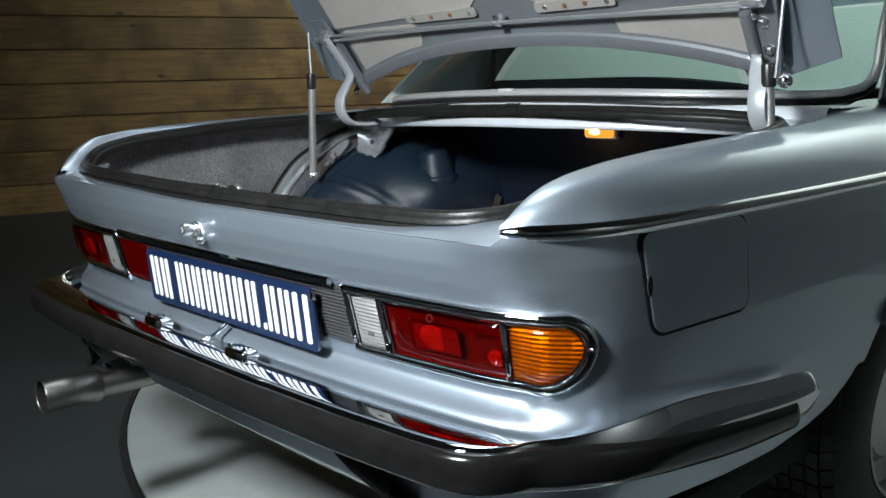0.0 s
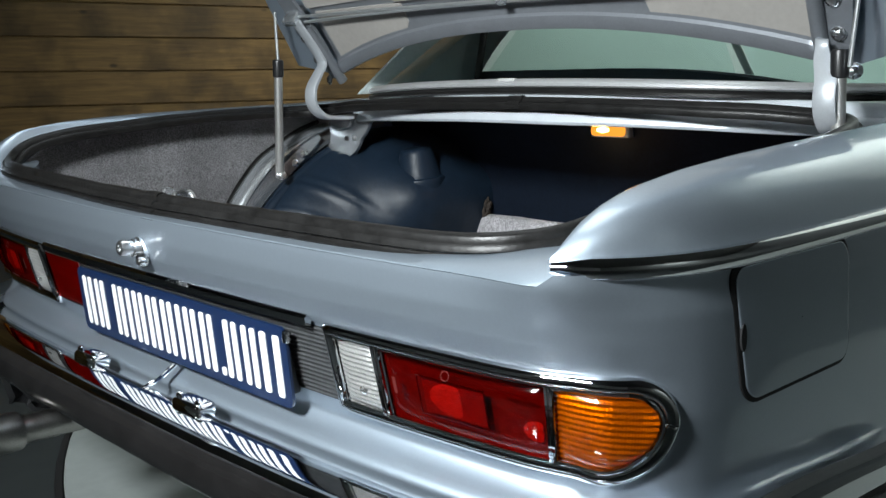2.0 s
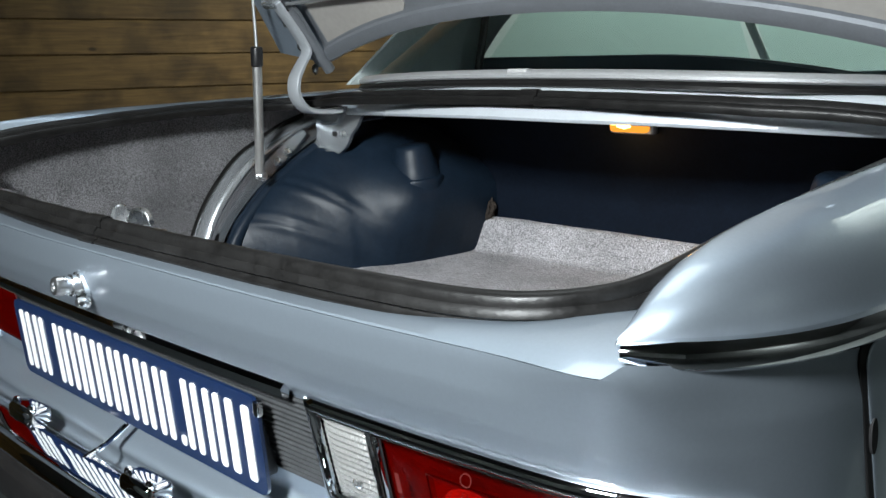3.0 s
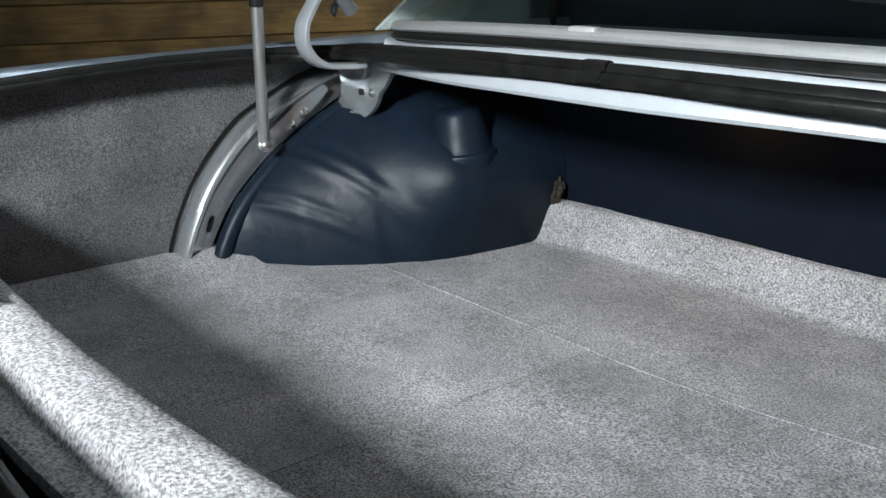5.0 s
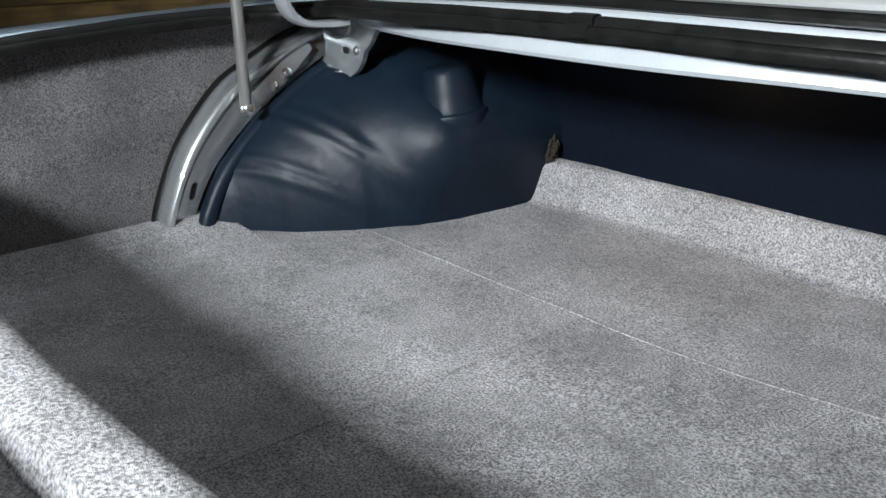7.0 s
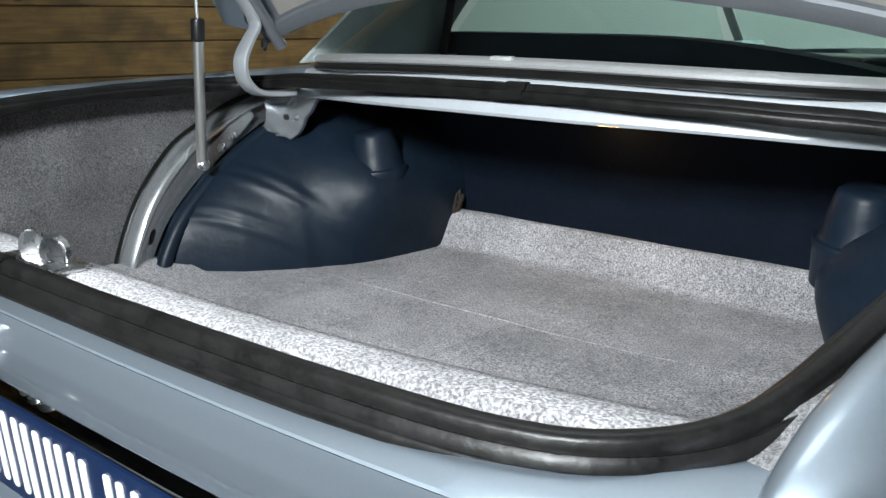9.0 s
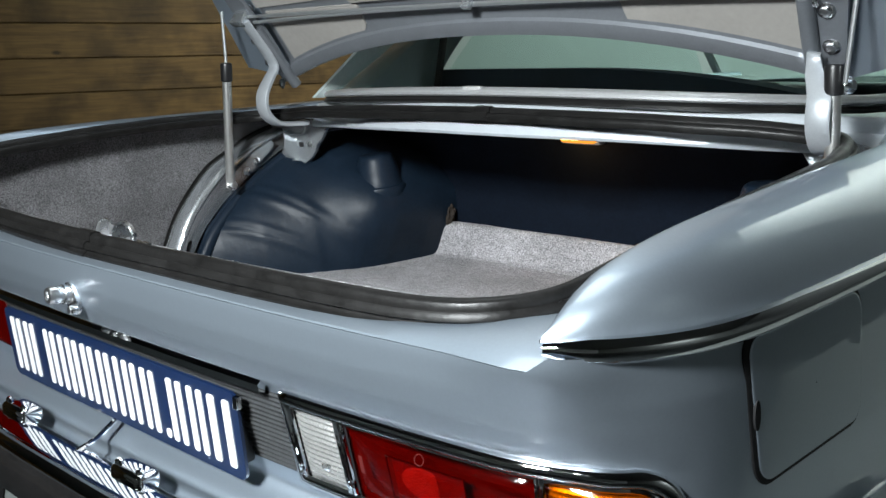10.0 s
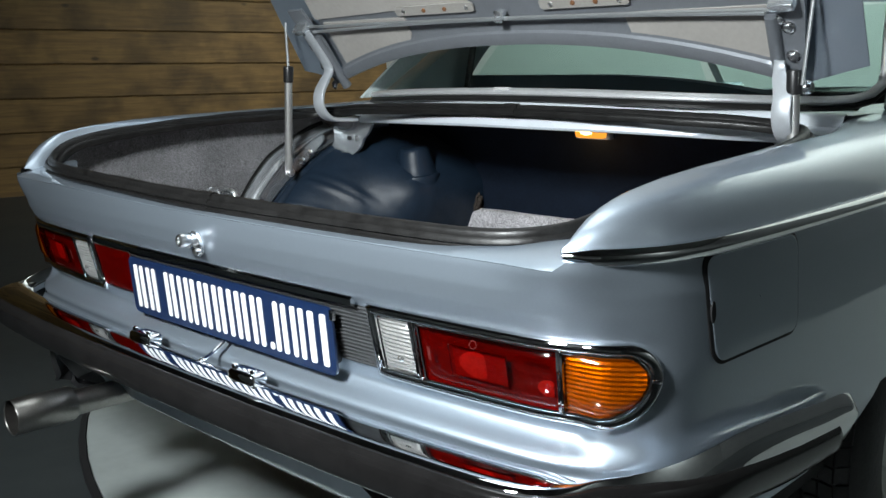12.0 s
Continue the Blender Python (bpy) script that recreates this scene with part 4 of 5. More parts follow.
def dome(side):
    """The vinyl cover over the wheel arch, with two pressed ribs."""
    rows = []
    for i in range(91):
        y = 0.640 + 0.625 * (i / 90) ** 1.25
        foot = lerp_table([(0.64, 0.765), (0.70, 0.720), (0.768, 0.640), (0.873, 0.563), (0.95, 0.525), (1.03, 0.502), (1.143, 0.490), (1.27, 0.488)], y)
        foot -= 0.035 * step(0.85, 1.0, y) if side > 0 else 0.0
        high = lerp_table(ARCH_TOP, y)
        row = []
        for j in range(41):
            b = math.pi / 2 * j / 40
            e = 2 / (2.4 + 0.6 * step(0.82, 1.02, y))
            g = math.sin(math.pi * min(1.0, max(0.0, (b - 0.61) / 0.96)))
            x = 0.778 - (0.778 - foot + 0.065 * g * step(0.88, 1.0, y)) * math.sin(b) ** e
            z = 0.54 + (high - 0.54) * math.cos(b) ** e
            k = 0.0
            ang = math.degrees(math.atan2(z - 0.52, 1.03 - y)) if y < 1.03 else 90
            reach = math.sin(min(b * 1.15, math.pi)) ** 0.8
            for mid, width, depth in ((22, 1.4, 0.004), (27, 1.3, 0.004), (42, 1.7, 0.006), (47, 1.7, 0.006)):
                d = (ang - mid - 7 * math.sin(b)) / width
                k += depth * math.exp(-d * d) * reach
            k += 0.003 * noise.noise(Vector((y * 7, z * 7, side))) + 0.0005 * noise.noise(Vector((y * 26, z * 26, side)))
            out = Vector((-0.6 * math.sin(b) - 0.15, -0.35 * (1 - step(0.80, 1.0, y)), 0.3 + 0.6 * math.cos(b))).normalized()
            row.append(Vector((side * (x + out.x * k), y + out.y * k, z + out.z * k)))
        rows.append(row)
    return sheet(rows)


def cone(side):
    c = Vector((-0.530 if side < 0 else 0.475, 1.050, 0.752))
    prof = [(0.066, -0.06), (0.068, -0.004), (0.070, 0.006), (0.068, 0.011), (0.062, 0.014), (0.058, 0.022), (0.053, 0.050), (0.046, 0.078), (0.043, 0.086), (0.037, 0.0905), (0.013, 0.0915), (0.0001, 0.089)]
    return lathe(prof, c, (side * 0.06, -0.10, 1), 28)


FLANGE = [(0.572, 0.56), (0.580, 0.61), (0.633, 0.719), (0.713, 0.81), (0.784, 0.853), (0.857, 0.887), (0.925, 0.908)]
INNER = [(0.628, 0.555), (0.640, 0.60), (0.688, 0.679), (0.776, 0.761), (0.863, 0.814), (0.93, 0.85), (0.985, 0.868)]
for side_ in (-1, 1):
    cover_ = part("wheel_arch_cover", dome(side_), VINYL, car, "padded navy vinyl wheel arch cover", sharp=80)
    part("damper_cap", cone(side_), VINYL, cover_)
    o_, i_ = spline([(0, y, z) for y, z in FLANGE], 50), spline([(0, y, z) for y, z in INNER], 50)
    rows_ = []
    for a_, b_ in zip(o_, i_):
        rows_.append([Vector((side_ * x, *(a_.lerp(b_, v).yz))) for x, v in ((0.802, -0.04), (0.786, 0.0), (0.775, 0.05), (0.766, 0.11), (0.761, 0.18), (0.760, 0.25), (0.764, 0.32), (0.772, 0.39), (0.778, 0.44), (0.780, 1.05))])
    fl_ = part("arch_flange", thick(sheet(rows_), 0.002), PAINT_IN, car, "silver pressed steel flange round the wheel arch")
    part("edge_welt", sweep([Vector((side_ * 0.796, p.y - 0.006, p.z + 0.004)) for p in o_], ring(0.005, 8), up=(1, 0, 0)), RUBBER, fl_)
    roll_ = []
    for k_, p_ in enumerate(i_):
        d_ = (i_[min(k_ + 1, 49)] - i_[max(k_ - 1, 0)]).normalized()
        roll_.append(Vector((side_ * 0.754, p_.y + 0.0165 * d_.z, p_.z - 0.0165 * d_.y)))
    part("piping", sweep(roll_, ring(0.0165, 14), up=(1, 0, 0)), VINYL, fl_, "navy vinyl piping roll")
    part("slot", outline_prism([Vector((side_ * 0.7755, 0.641 + a * 0.9 + b * 0.35, 0.640 + b)) for a, b in round_rect(0.011, 0.030, 0.0054)], (side_, 0, 0), 0.004), GAP, fl_)
    # strut bracket on the flange
    br_ = part("strut_bracket", outline_prism([Vector((side_ * 0.764, y, z)) for y, z in ((0.770, 0.800), (0.790, 0.772), (0.865, 0.832), (0.905, 0.868), (0.893, 0.880), (0.835, 0.850))], (side_, 0, 0), 0.004), PAINT_IN, fl_, smooth=False)
    for y_, z_ in ((0.815, 0.806), (0.845, 0.828)):
        bolt("bracket_bolt", (side_ * 0.764, y_, z_), (-side_, 0, 0), 0.008, br_)

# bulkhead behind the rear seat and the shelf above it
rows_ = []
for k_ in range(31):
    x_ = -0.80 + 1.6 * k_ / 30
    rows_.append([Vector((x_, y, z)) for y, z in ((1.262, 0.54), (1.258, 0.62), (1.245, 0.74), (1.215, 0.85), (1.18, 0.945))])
# lining colour darkened to hold the shade under the cowl
part("bulkhead", thick(sheet(rows_), 0.004), mat("shaded_navy_lining", (0.0042, 0.0076, 0.0148), 0.75, vary=0.25, scale=14, bump=0.1, bump_scale=60, spec=0.1), car, "navy lining behind the rear seat, darkened for the shade there")


def cowl_y(x):
    return 0.79 + 0.16 * (abs(x) / 0.66) ** 2


rows_ = []
for k_ in range(61):
    x_ = -0.69 + 1.38 * k_ / 60
    c_ = cowl_y(x_)
    dz_ = -0.018 * (abs(x_) / 0.66) ** 2
    wob_ = 0.0025 * noise.noise(Vector((x_ * 5, 1, 1)))
    rows_.append([Vector((x_, c_ + y, z + dz_)) for y, z in ((0.40, 0.935), (0.10, 0.938), (0.030, 0.936), (0.002, 0.930 + wob_), (-0.010, 0.932 + wob_), (-0.013, 0.937 + wob_), (-0.010, 0.947), (-0.004, 0.957), (0.004, 0.962), (0.018, 0.964), (0.024, 0.980), (0.029, 0.987), (0.040, 0.989), (0.046, 0.986), (0.10, 0.985), (0.101 + 0.20 * (abs(x_) / 0.69) ** 6, 0.984))])
# body paint lightened here, so that the strips read as brightly lit
part("cowl_panel", sheet(rows_), mat("lightened_cowl_paint", (0.56, 0.60, 0.64), 0.36, 0.25, coat=0.6, vary=0.05, scale=30), car, "silver-blue panel below the rear window", sharp=45)


def courtesy_lamp():
    o = Vector((-0.015, 1.192, 0.897))
    lp = part("courtesy_lamp", block(o, (0.108, 0.030, 0.036), 0.008, segments=3), ALU, car, "lit amber boot lamp under the shelf")
    part("lens", block(o + Vector((0, -0.018, -0.002)), (0.092, 0.022, 0.025), 0.009, segments=3), AMBERGLOW, lp, "glowing amber lens")
    part("bulb", lathe([(0.0001, -0.022), (0.006, -0.017), (0.0085, 0.0), (0.006, 0.017), (0.0001, 0.022)], o + Vector((-0.008, -0.0245, 0.000)), (1, 0, 0), 12), BULBGLOW, lp)


courtesy_lamp()
data_ = bpy.data.lights.new("boot_lamp", "POINT")
data_.energy, data_.color, data_.shadow_soft_size = 0.28, (1.0, 0.5, 0.15), 0.02
new("boot_lamp", data_).location = (-0.015, 1.135, 0.872)

for side_ in (-1, 1):
    rim_ = [(0.590, 0.933), (0.583, 0.915), (0.603, 0.886), (0.620, 0.872), (0.626, 0.855), (0.640, 0.838), (0.662, 0.824), (0.676, 0.830), (0.706, 0.829), (0.756, 0.838), (0.742, 0.858), (0.740, 0.880), (0.746, 0.912), (0.718, 0.922), (0.66, 0.935)]
    web_ = bmesh.new()
    web_.faces.new([web_.verts.new((side_ * x, 0.925 + 0.10 * (0.70 - x), z)) for x, z in rim_])
    hb_ = part("hinge_bracket", thick(web_, 0.003), PAINT_IN, car, "silver pressed hinge bracket", smooth=False)
    edge_path_ = [Vector((side_ * x, 0.921 + 0.10 * (0.70 - x), z)) for x, z in rim_[1:9]]
    part("flanged_edge", sweep(edge_path_, [(-0.0015, -0.007), (0.0015, -0.007), (0.0018, 0.002), (-0.0018, 0.002)], up=(0, 1, 0)), PAINT_IN, hb_)
    part("pressed_rib", sweep(spline([(side_ * 0.655, 0.920, 0.925), (side_ * 0.662, 0.918, 0.900), (side_ * 0.700, 0.914, 0.893), (side_ * 0.730, 0.913, 0.900)], 14), ring(0.004, 10), up=(0, 1, 0)), PAINT_IN, hb_)
    part("hole", outline_prism([Vector((side_ * (0.679 + a), 0.9215 + 0.10 * (0.021 - a), 0.869 + b)) for a, b in round_rect(0.016, 0.012, 0.003, 3)], (0, 1, 0), 0.002), GAP, hb_)
    bolt("bracket_bolt", (side_ * 0.650, 0.927, 0.870), (0, -1, 0.1), 0.006, hb_)


def striker():
    """Two rounded latch tabs on a base plate."""
    st = part("lid_striker", block((-0.082, 0.092, 0.8255), (0.12, 0.040, 0.006), 0.002), ZINC, car, "zinc boot latch tabs on the carpeted ledge")
    for x, w, turn in ((-0.108, 0.026, 55), (-0.062, 0.042, 12)):
        pts = [(w / 2 * math.cos(math.pi * k / 14), 0.012 + 0.018 * math.sin(math.pi * k / 14)) for k in range(15)] + [(-w / 2, 0.0), (w / 2, 0.0)]
        ca, sa = math.cos(radians(turn)), math.sin(radians(turn))
        bm = outline_prism([Vector((x + a * ca, 0.088 + a * sa, 0.8275 + b)) for a, b in pts], (-sa, ca, 0), 0.010)
        bmesh.ops.bevel(bm, geom=bm.edges[:], offset=0.002, segments=2, affect="EDGES")
        part("latch_tab", bm, ZINC, st)


striker()


def padding_scrap():
    bm = bmesh.new()
    bmesh.ops.create_icosphere(bm, subdivisions=4, radius=1.0)
    for v in bm.verts:
        k = 1 + 0.45 * noise.noise(v.co * 2.2) + 0.25 * noise.noise(v.co * 6)
        v.co = Vector((-0.452 + 0.016 * v.co.x * k, 1.222 + 0.012 * v.co.y * k, 0.672 + 0.026 * v.co.z * k))
    part("padding_scrap", bm, mat("brown_fibre_padding", (0.035, 0.026, 0.020), 0.95, vary=0.6, scale=120, bump=0.8, bump_scale=300), car, "scrap of brown fibre padding")


padding_scrap()


# ---- boot lid, open ----
TILT_LID = radians(55)
LID_O = Vector((0, 0.87, 1.03))
LID_B, LID_N = Vector((0, -math.cos(TILT_LID), math.sin(TILT_LID))), Vector((0, -math.sin(TILT_LID), -math.cos(TILT_LID)))


def lid(x, b, n=0.0):
    """A place on the lid: x across, b from its front corners towards its rear edge, n towards its underside."""
    return LID_O + Vector((x, 0, 0)) + LID_B * b + LID_N * n


def lid_front(x):
    return 0.10 * (1 - (abs(x) / 0.63) ** 2.2) if abs(x) < 0.63 else -0.012 * min((abs(x) - 0.63) / 0.03, 1) + max(0, abs(x) - 0.66) * 0.42


def lid_half(b):
    return lerp_table([(-0.1, 0.776), (0.04, 0.778), (0.2, 0.779), (0.5, 0.765), (0.72, 0.74), (0.80, 0.69), (0.86, 0.60)], b)


def lid_skin():
    rows = []
    for k in range(81):
        u = -1 + 2 * k / 80
        row = []
        for j in range(41):
            v = j / 40
            x0 = u * 0.778
            b0 = lid_front(x0)
            bend = 0.86 - 0.05 * abs(u) ** 3
            b = b0 + (bend - b0) * v
            x = u * lid_half(b)
            n = -0.048 - 0.022 * math.sin(min(1, v * 1.0) * math.pi) + 0.045 * abs(u) ** 4
            row.append(lid(x, b, n))
        rows.append(row)
    return thick(sheet(rows), 0.0015)


boot_lid = part("boot_lid", lid_skin(), PAINT, car, "open boot lid, silver-blue outside, lined inside")


def lid_frame():
    """The pressed inner frame: a curved front beam, side beams and a plain middle."""
    rows = []
    for k in range(101):
        x = -0.66 + 1.32 * k / 100
        b0 = lid_front(x)
        e = step(0.0, 0.05, 0.66 - abs(x))
        rows.append([lid(x, b0 + db, n * e - 0.045 * (1 - e)) for db, n in ((0.001, -0.046), (0.0, -0.010), (0.006, 0.002), (0.022, 0.004), (0.034, 0.0), (0.038, -0.006), (0.050, -0.010), (0.085, -0.012), (0.12, -0.012), (0.45, -0.012), (0.72, -0.012), (0.74, -0.03))])
    return sheet(rows)


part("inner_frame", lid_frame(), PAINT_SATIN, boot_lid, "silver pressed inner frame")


def lid_board(name, outline, n, depth=0.004):
    return part(name, outline_prism([lid(x, b, n) for x, b in outline], LID_N, depth), BOARD, boot_lid, "grey lining board", smooth=False)


def under_arc(x0, x1, lift, count=10):
    return [(x0 + (x1 - x0) * k / count, lid_front(x0 + (x1 - x0) * k / count) + lift) for k in range(count + 1)]


lid_board("lining_board", [(-0.595, 0.185), *under_arc(-0.59, -0.345, 0.044), (-0.325, 0.118), (-0.305, 0.122), (-0.292, 0.138), (-0.290, 0.186)], -0.0118)
lid_board("lining_board", [(0.625, 0.165), *under_arc(0.610, 0.37, 0.044), (0.345, 0.108), (0.325, 0.118), (0.320, 0.165)], -0.0118)
lid_board("lining_board", [(-0.62, 0.196), (-0.31, 0.206), (-0.085, 0.206), (-0.03, 0.245), (0.03, 0.262), (0.09, 0.245), (0.14, 0.206), (0.63, 0.180), (0.62, 0.70), (-0.62, 0.70)], -0.0118)
for x0_, x1_, b_ in ((-0.305, -0.055, 0.205), (0.128, 0.345, 0.199)):
    st_ = part("tool_clip_strip", outline_prism([lid((x0_ + x1_) / 2 + a, b_ + c, -0.007) for a, c in round_rect(x1_ - x0_, 0.024, 0.008)], LID_N, 0.004), mat("strip_beige", (0.34, 0.325, 0.30), 0.5, 0.3, vary=0.1), boot_lid, "riveted beige metal strip", smooth=False)
    for k_ in range(4):
        part("rivet", lathe([(0.0055, 0), (0.005, 0.003), (0.0001, 0.004)], lid(x0_ + 0.03 + (x1_ - x0_ - 0.05) * k_ / 3, b_, -0.003), LID_N, 10), mat("rust", (0.20, 0.09, 0.04), 0.6, 0.3, vary=0.3, scale=200) if k_ in (1, 2) else ZINC, st_)
for b1_, b2_, x1_, x2_ in ((0.186, 0.166, -0.64, 0.655), (0.170, 0.160, -0.63, 0.62)):
    bars_ = [lid(x1_ + (x2_ - x1_) * k / 30, b1_ + (b2_ - b1_) * k / 30 + (0.004 if b1_ > 0.18 else 0.013) * math.sin(k / 30 * math.pi), 0.010) for k in range(31)]
    part("torsion_bar", sweep(bars_, ring(0.0038, 8)), SILVER, boot_lid, "thin silver torsion rod")
cl_ = part("rod_clip", block(lid(0.025, 0.186, 0.012), (0.020, 0.030, 0.014), 0.003, turn=Matrix.Rotation(TILT_LID, 4, "X")), PAINT_IN, boot_lid)
bolt("clip_bolt", lid(0.025, 0.196, 0.018), LID_N, 0.006, cl_)
for s_ in (1, -1):
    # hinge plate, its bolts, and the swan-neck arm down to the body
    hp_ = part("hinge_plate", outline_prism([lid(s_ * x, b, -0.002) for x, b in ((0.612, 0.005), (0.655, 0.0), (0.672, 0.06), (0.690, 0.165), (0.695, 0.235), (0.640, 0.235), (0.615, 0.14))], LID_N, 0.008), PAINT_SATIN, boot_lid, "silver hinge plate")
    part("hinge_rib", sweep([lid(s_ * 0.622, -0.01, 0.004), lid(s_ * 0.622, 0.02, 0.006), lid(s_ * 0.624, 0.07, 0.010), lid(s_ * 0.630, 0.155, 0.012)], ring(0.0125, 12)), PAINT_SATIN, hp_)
    for x_, b_ in ((0.652, 0.066), (0.654, 0.127)):
        bolt("hinge_bolt", lid(s_ * x_, b_, 0.006 if s_ > 0 else 0.018), LID_N, 0.0095, hp_)
    part("rod_guide", block(lid(s_ * 0.660, 0.190, 0.010), (0.046, 0.052, 0.020), 0.004, turn=Matrix.Rotation(TILT_LID, 4, "X")), PAINT_IN, hp_)
    bolt("guide_bolt", lid(s_ * 0.640, 0.145, 0.01), LID_N, 0.007, hp_)
    bolt("corner_bolt", lid(s_ * 0.664, -0.002, 0.008), (0.3 * s_, -1, 0.1), 0.010, hp_)
    arm_ = spline([(s_ * 0.60, 0.88, 0.93), (s_ * 0.612, 0.845, 0.928), (s_ * 0.62, 0.80, 0.934), (s_ * 0.622, 0.772, 0.962), (s_ * 0.622, 0.770, 1.0), (s_ * 0.624, 0.792, 1.035), (s_ * 0.628, 0.812, 1.062), (s_ * 0.632, 0.800, 1.090), (s_ * 0.636, 0.775, 1.125), (s_ * 0.64, 0.745, 1.165)], 46)
    if s_ > 0:
        arm_ = [p + Vector((0.038 - 0.034 * step(1.00, 1.07, p.z), 0, 0)) for p in arm_ if p.z < 1.075]
    part("hinge_arm", sweep(arm_, [(-0.005, -0.014), (-0.003, -0.017), (0.003, -0.017), (0.005, -0.014), (0.005, 0.014), (0.003, 0.017), (-0.003, 0.017), (-0.005, 0.014)], up=(1, 0, 0), scale=[1.15 - 0.13 * (s_ > 0) - (0.42 if s_ > 0 else 0.2) * step(1.00, 1.07, p.z) for p in arm_]), HINGE, car, "silver swan-neck lid hinge")


def strut(side, foot, cap, top, pin=None):
    foot, cap, top = Vector(foot), Vector(cap), Vector(top)
    pin = Vector(pin) if pin else cap
    d = (cap - foot).normalized()
    st = part("gas_strut", lathe([(0.0001, 0), (0.0105, 0.0), (0.0105, (cap - foot).length), (0.0001, (cap - foot).length)], foot, d, 20), ALU, car, "lid strut with a clear sleeve and black cap")
    part("cap", lathe([(0.012, -0.034), (0.0135, -0.032), (0.0135, 0.004), (0.012, 0.008), (0.004, 0.009)], cap, d, 20), BLACK, st, "black plastic cap")
    part("rod", sweep([pin, pin.lerp(top, 0.5), top], ring(0.0035, 10), up=(1, 0, 0)), SILVER, st, "bright steel rod")
    bolt("foot_pin", foot + Vector((-side * 0.008, 0, 0.006)), (-side, -0.3, 0.2), 0.009, st)
    return st


strut(-1, (-0.728, 0.738, 0.778), (-0.690, 0.722, 1.066), (-0.708, 0.732, 1.19))
strut(1, (0.676, 0.800, 0.790), (0.674, 0.782, 1.048), (0.703, 0.775, 1.195), (0.692, 0.775, 1.030))


# ---- rear window and cabin ----
def win_low(x):
    u = abs(x) / 0.70
    return Vector((x, 0.835 + 0.10 * u ** 2 + (0.26 if x > 0 else 0.12) * u ** 6, 1.008 - 0.022 * u ** 2))


def win_high(x):
    u = abs(x) / 0.70
    return Vector((x * 0.84, 1.44 + 0.07 * u ** 2 + 0.05 * u ** 6, 1.305 - 0.035 * u ** 2 - 0.02 * u ** 6))


def rear_window(scale=1.0, off=0.0):
    rows = []
    for k in range(49):
        x = -0.70 + 1.40 * k / 48
        a, b = win_low(x), win_high(x)
        rows.append([a.lerp(b, v / 16) + Vector((0, -0.5, 0.86)) * (0.035 * math.sin(math.pi * v / 16) + off) for v in range(17)])
    return sheet(rows)


def window_edge(n=40):
    low_ = [win_low(-0.70 + 1.40 * k / n) for k in range(n + 1)]
    right = [win_low(0.70).lerp(win_high(0.70), v / 12) + Vector((0, -0.5, 0.86)) * (0.035 * math.sin(math.pi * v / 12)) for v in range(1, 12)]
    high_ = [win_high(0.70 - 1.40 * k / n) for k in range(n + 1)]
    left = [win_high(-0.70).lerp(win_low(-0.70), v / 12) + Vector((0, -0.5, 0.86)) * (0.035 * math.sin(math.pi * v / 12)) for v in range(1, 12)]
    loop = low_ + right + high_ + left
    # round off the corners
    for _ in range(3):
        loop = [(loop[i - 1] + 2 * loop[i] + loop[(i + 1) % len(loop)]) / 4 for i in range(len(loop))]
    return loop


glass_ = part("rear_window", rear_window(), GLASS, car, "green tinted rear window glass", out=(0, -0.5, 0.86))
glass_.visible_shadow = False
edge_ = window_edge()
part("window_rubber", sweep([p + Vector((0, -0.012, -0.013)) for p in edge_], ring(0.009, 8, 0.006), closed=True, cap=False, up=(0, -0.5, 0.86)), RUBBER, glass_)
part("window_chrome", sweep([p + Vector((0, -0.008, 0.003)) for p in edge_], ring(0.0115, 10, 0.0080), closed=True, cap=False, up=(0, -0.5, 0.86)), mat("satin_chrome", (0.84, 0.85, 0.86), 0.34, 0.75, vary=0.05, scale=20), glass_, "chrome window surround")
part("trim_clip", block((-0.028, 0.828, 1.014), (0.045, 0.016, 0.014), 0.003), mat("worn_clip_metal", (0.45, 0.45, 0.45), 0.5, 0.2, vary=0.15, scale=90), glass_)

ROOF_SIDE = [(0.56, 1.51, 1.25), (0.585, 1.62, 1.275), (0.60, 1.9, 1.295), (0.60, 2.3, 1.30), (0.585, 2.6, 1.285), (0.575, 2.72, 1.265)]


def roof():
    rows = []
    side = spline(ROOF_SIDE, 30)
    for p in side:
        row = []
        for k in range(25):
            u = -1 + 2 * k / 24
            row.append(Vector((p.x * u, p.y - 0.07 * (1 - u * u) * (1 - 2 * (p.y - 1.51) / 1.21), p.z + 0.055 * (1 - u * u))))
        rows.append(row)
    return thick(sheet(rows), 0.03)


part("roof", roof(), PAINT, car)


# Teal that stands for the reflection in the left of the rear glass.
REFLECTION_TEAL = mat("teal_glass_reflection", (0.36, 0.41, 0.40), 0.7, vary=0.1, scale=12)


def pillar(name, foot, head, w0, w1, right=PAINT, left=PAINT):
    for s in (1, -1):
        f, h = Vector((foot[0] * s, *foot[1:])), Vector((head[0] * s, *head[1:]))
        path = [f.lerp(h, k / 10) + Vector((s * 0.02 * math.sin(math.pi * k / 10), 0, 0.03 * math.sin(math.pi * k / 10))) for k in range(11)]
        part(name, sweep(path, ring(1.0, 10, 0.02 / w0, 0.7), up=(s, 0, 0.3), scale=[w0 + (w1 - w0) * k / 10 for k in range(11)]), right if s > 0 else left, car)


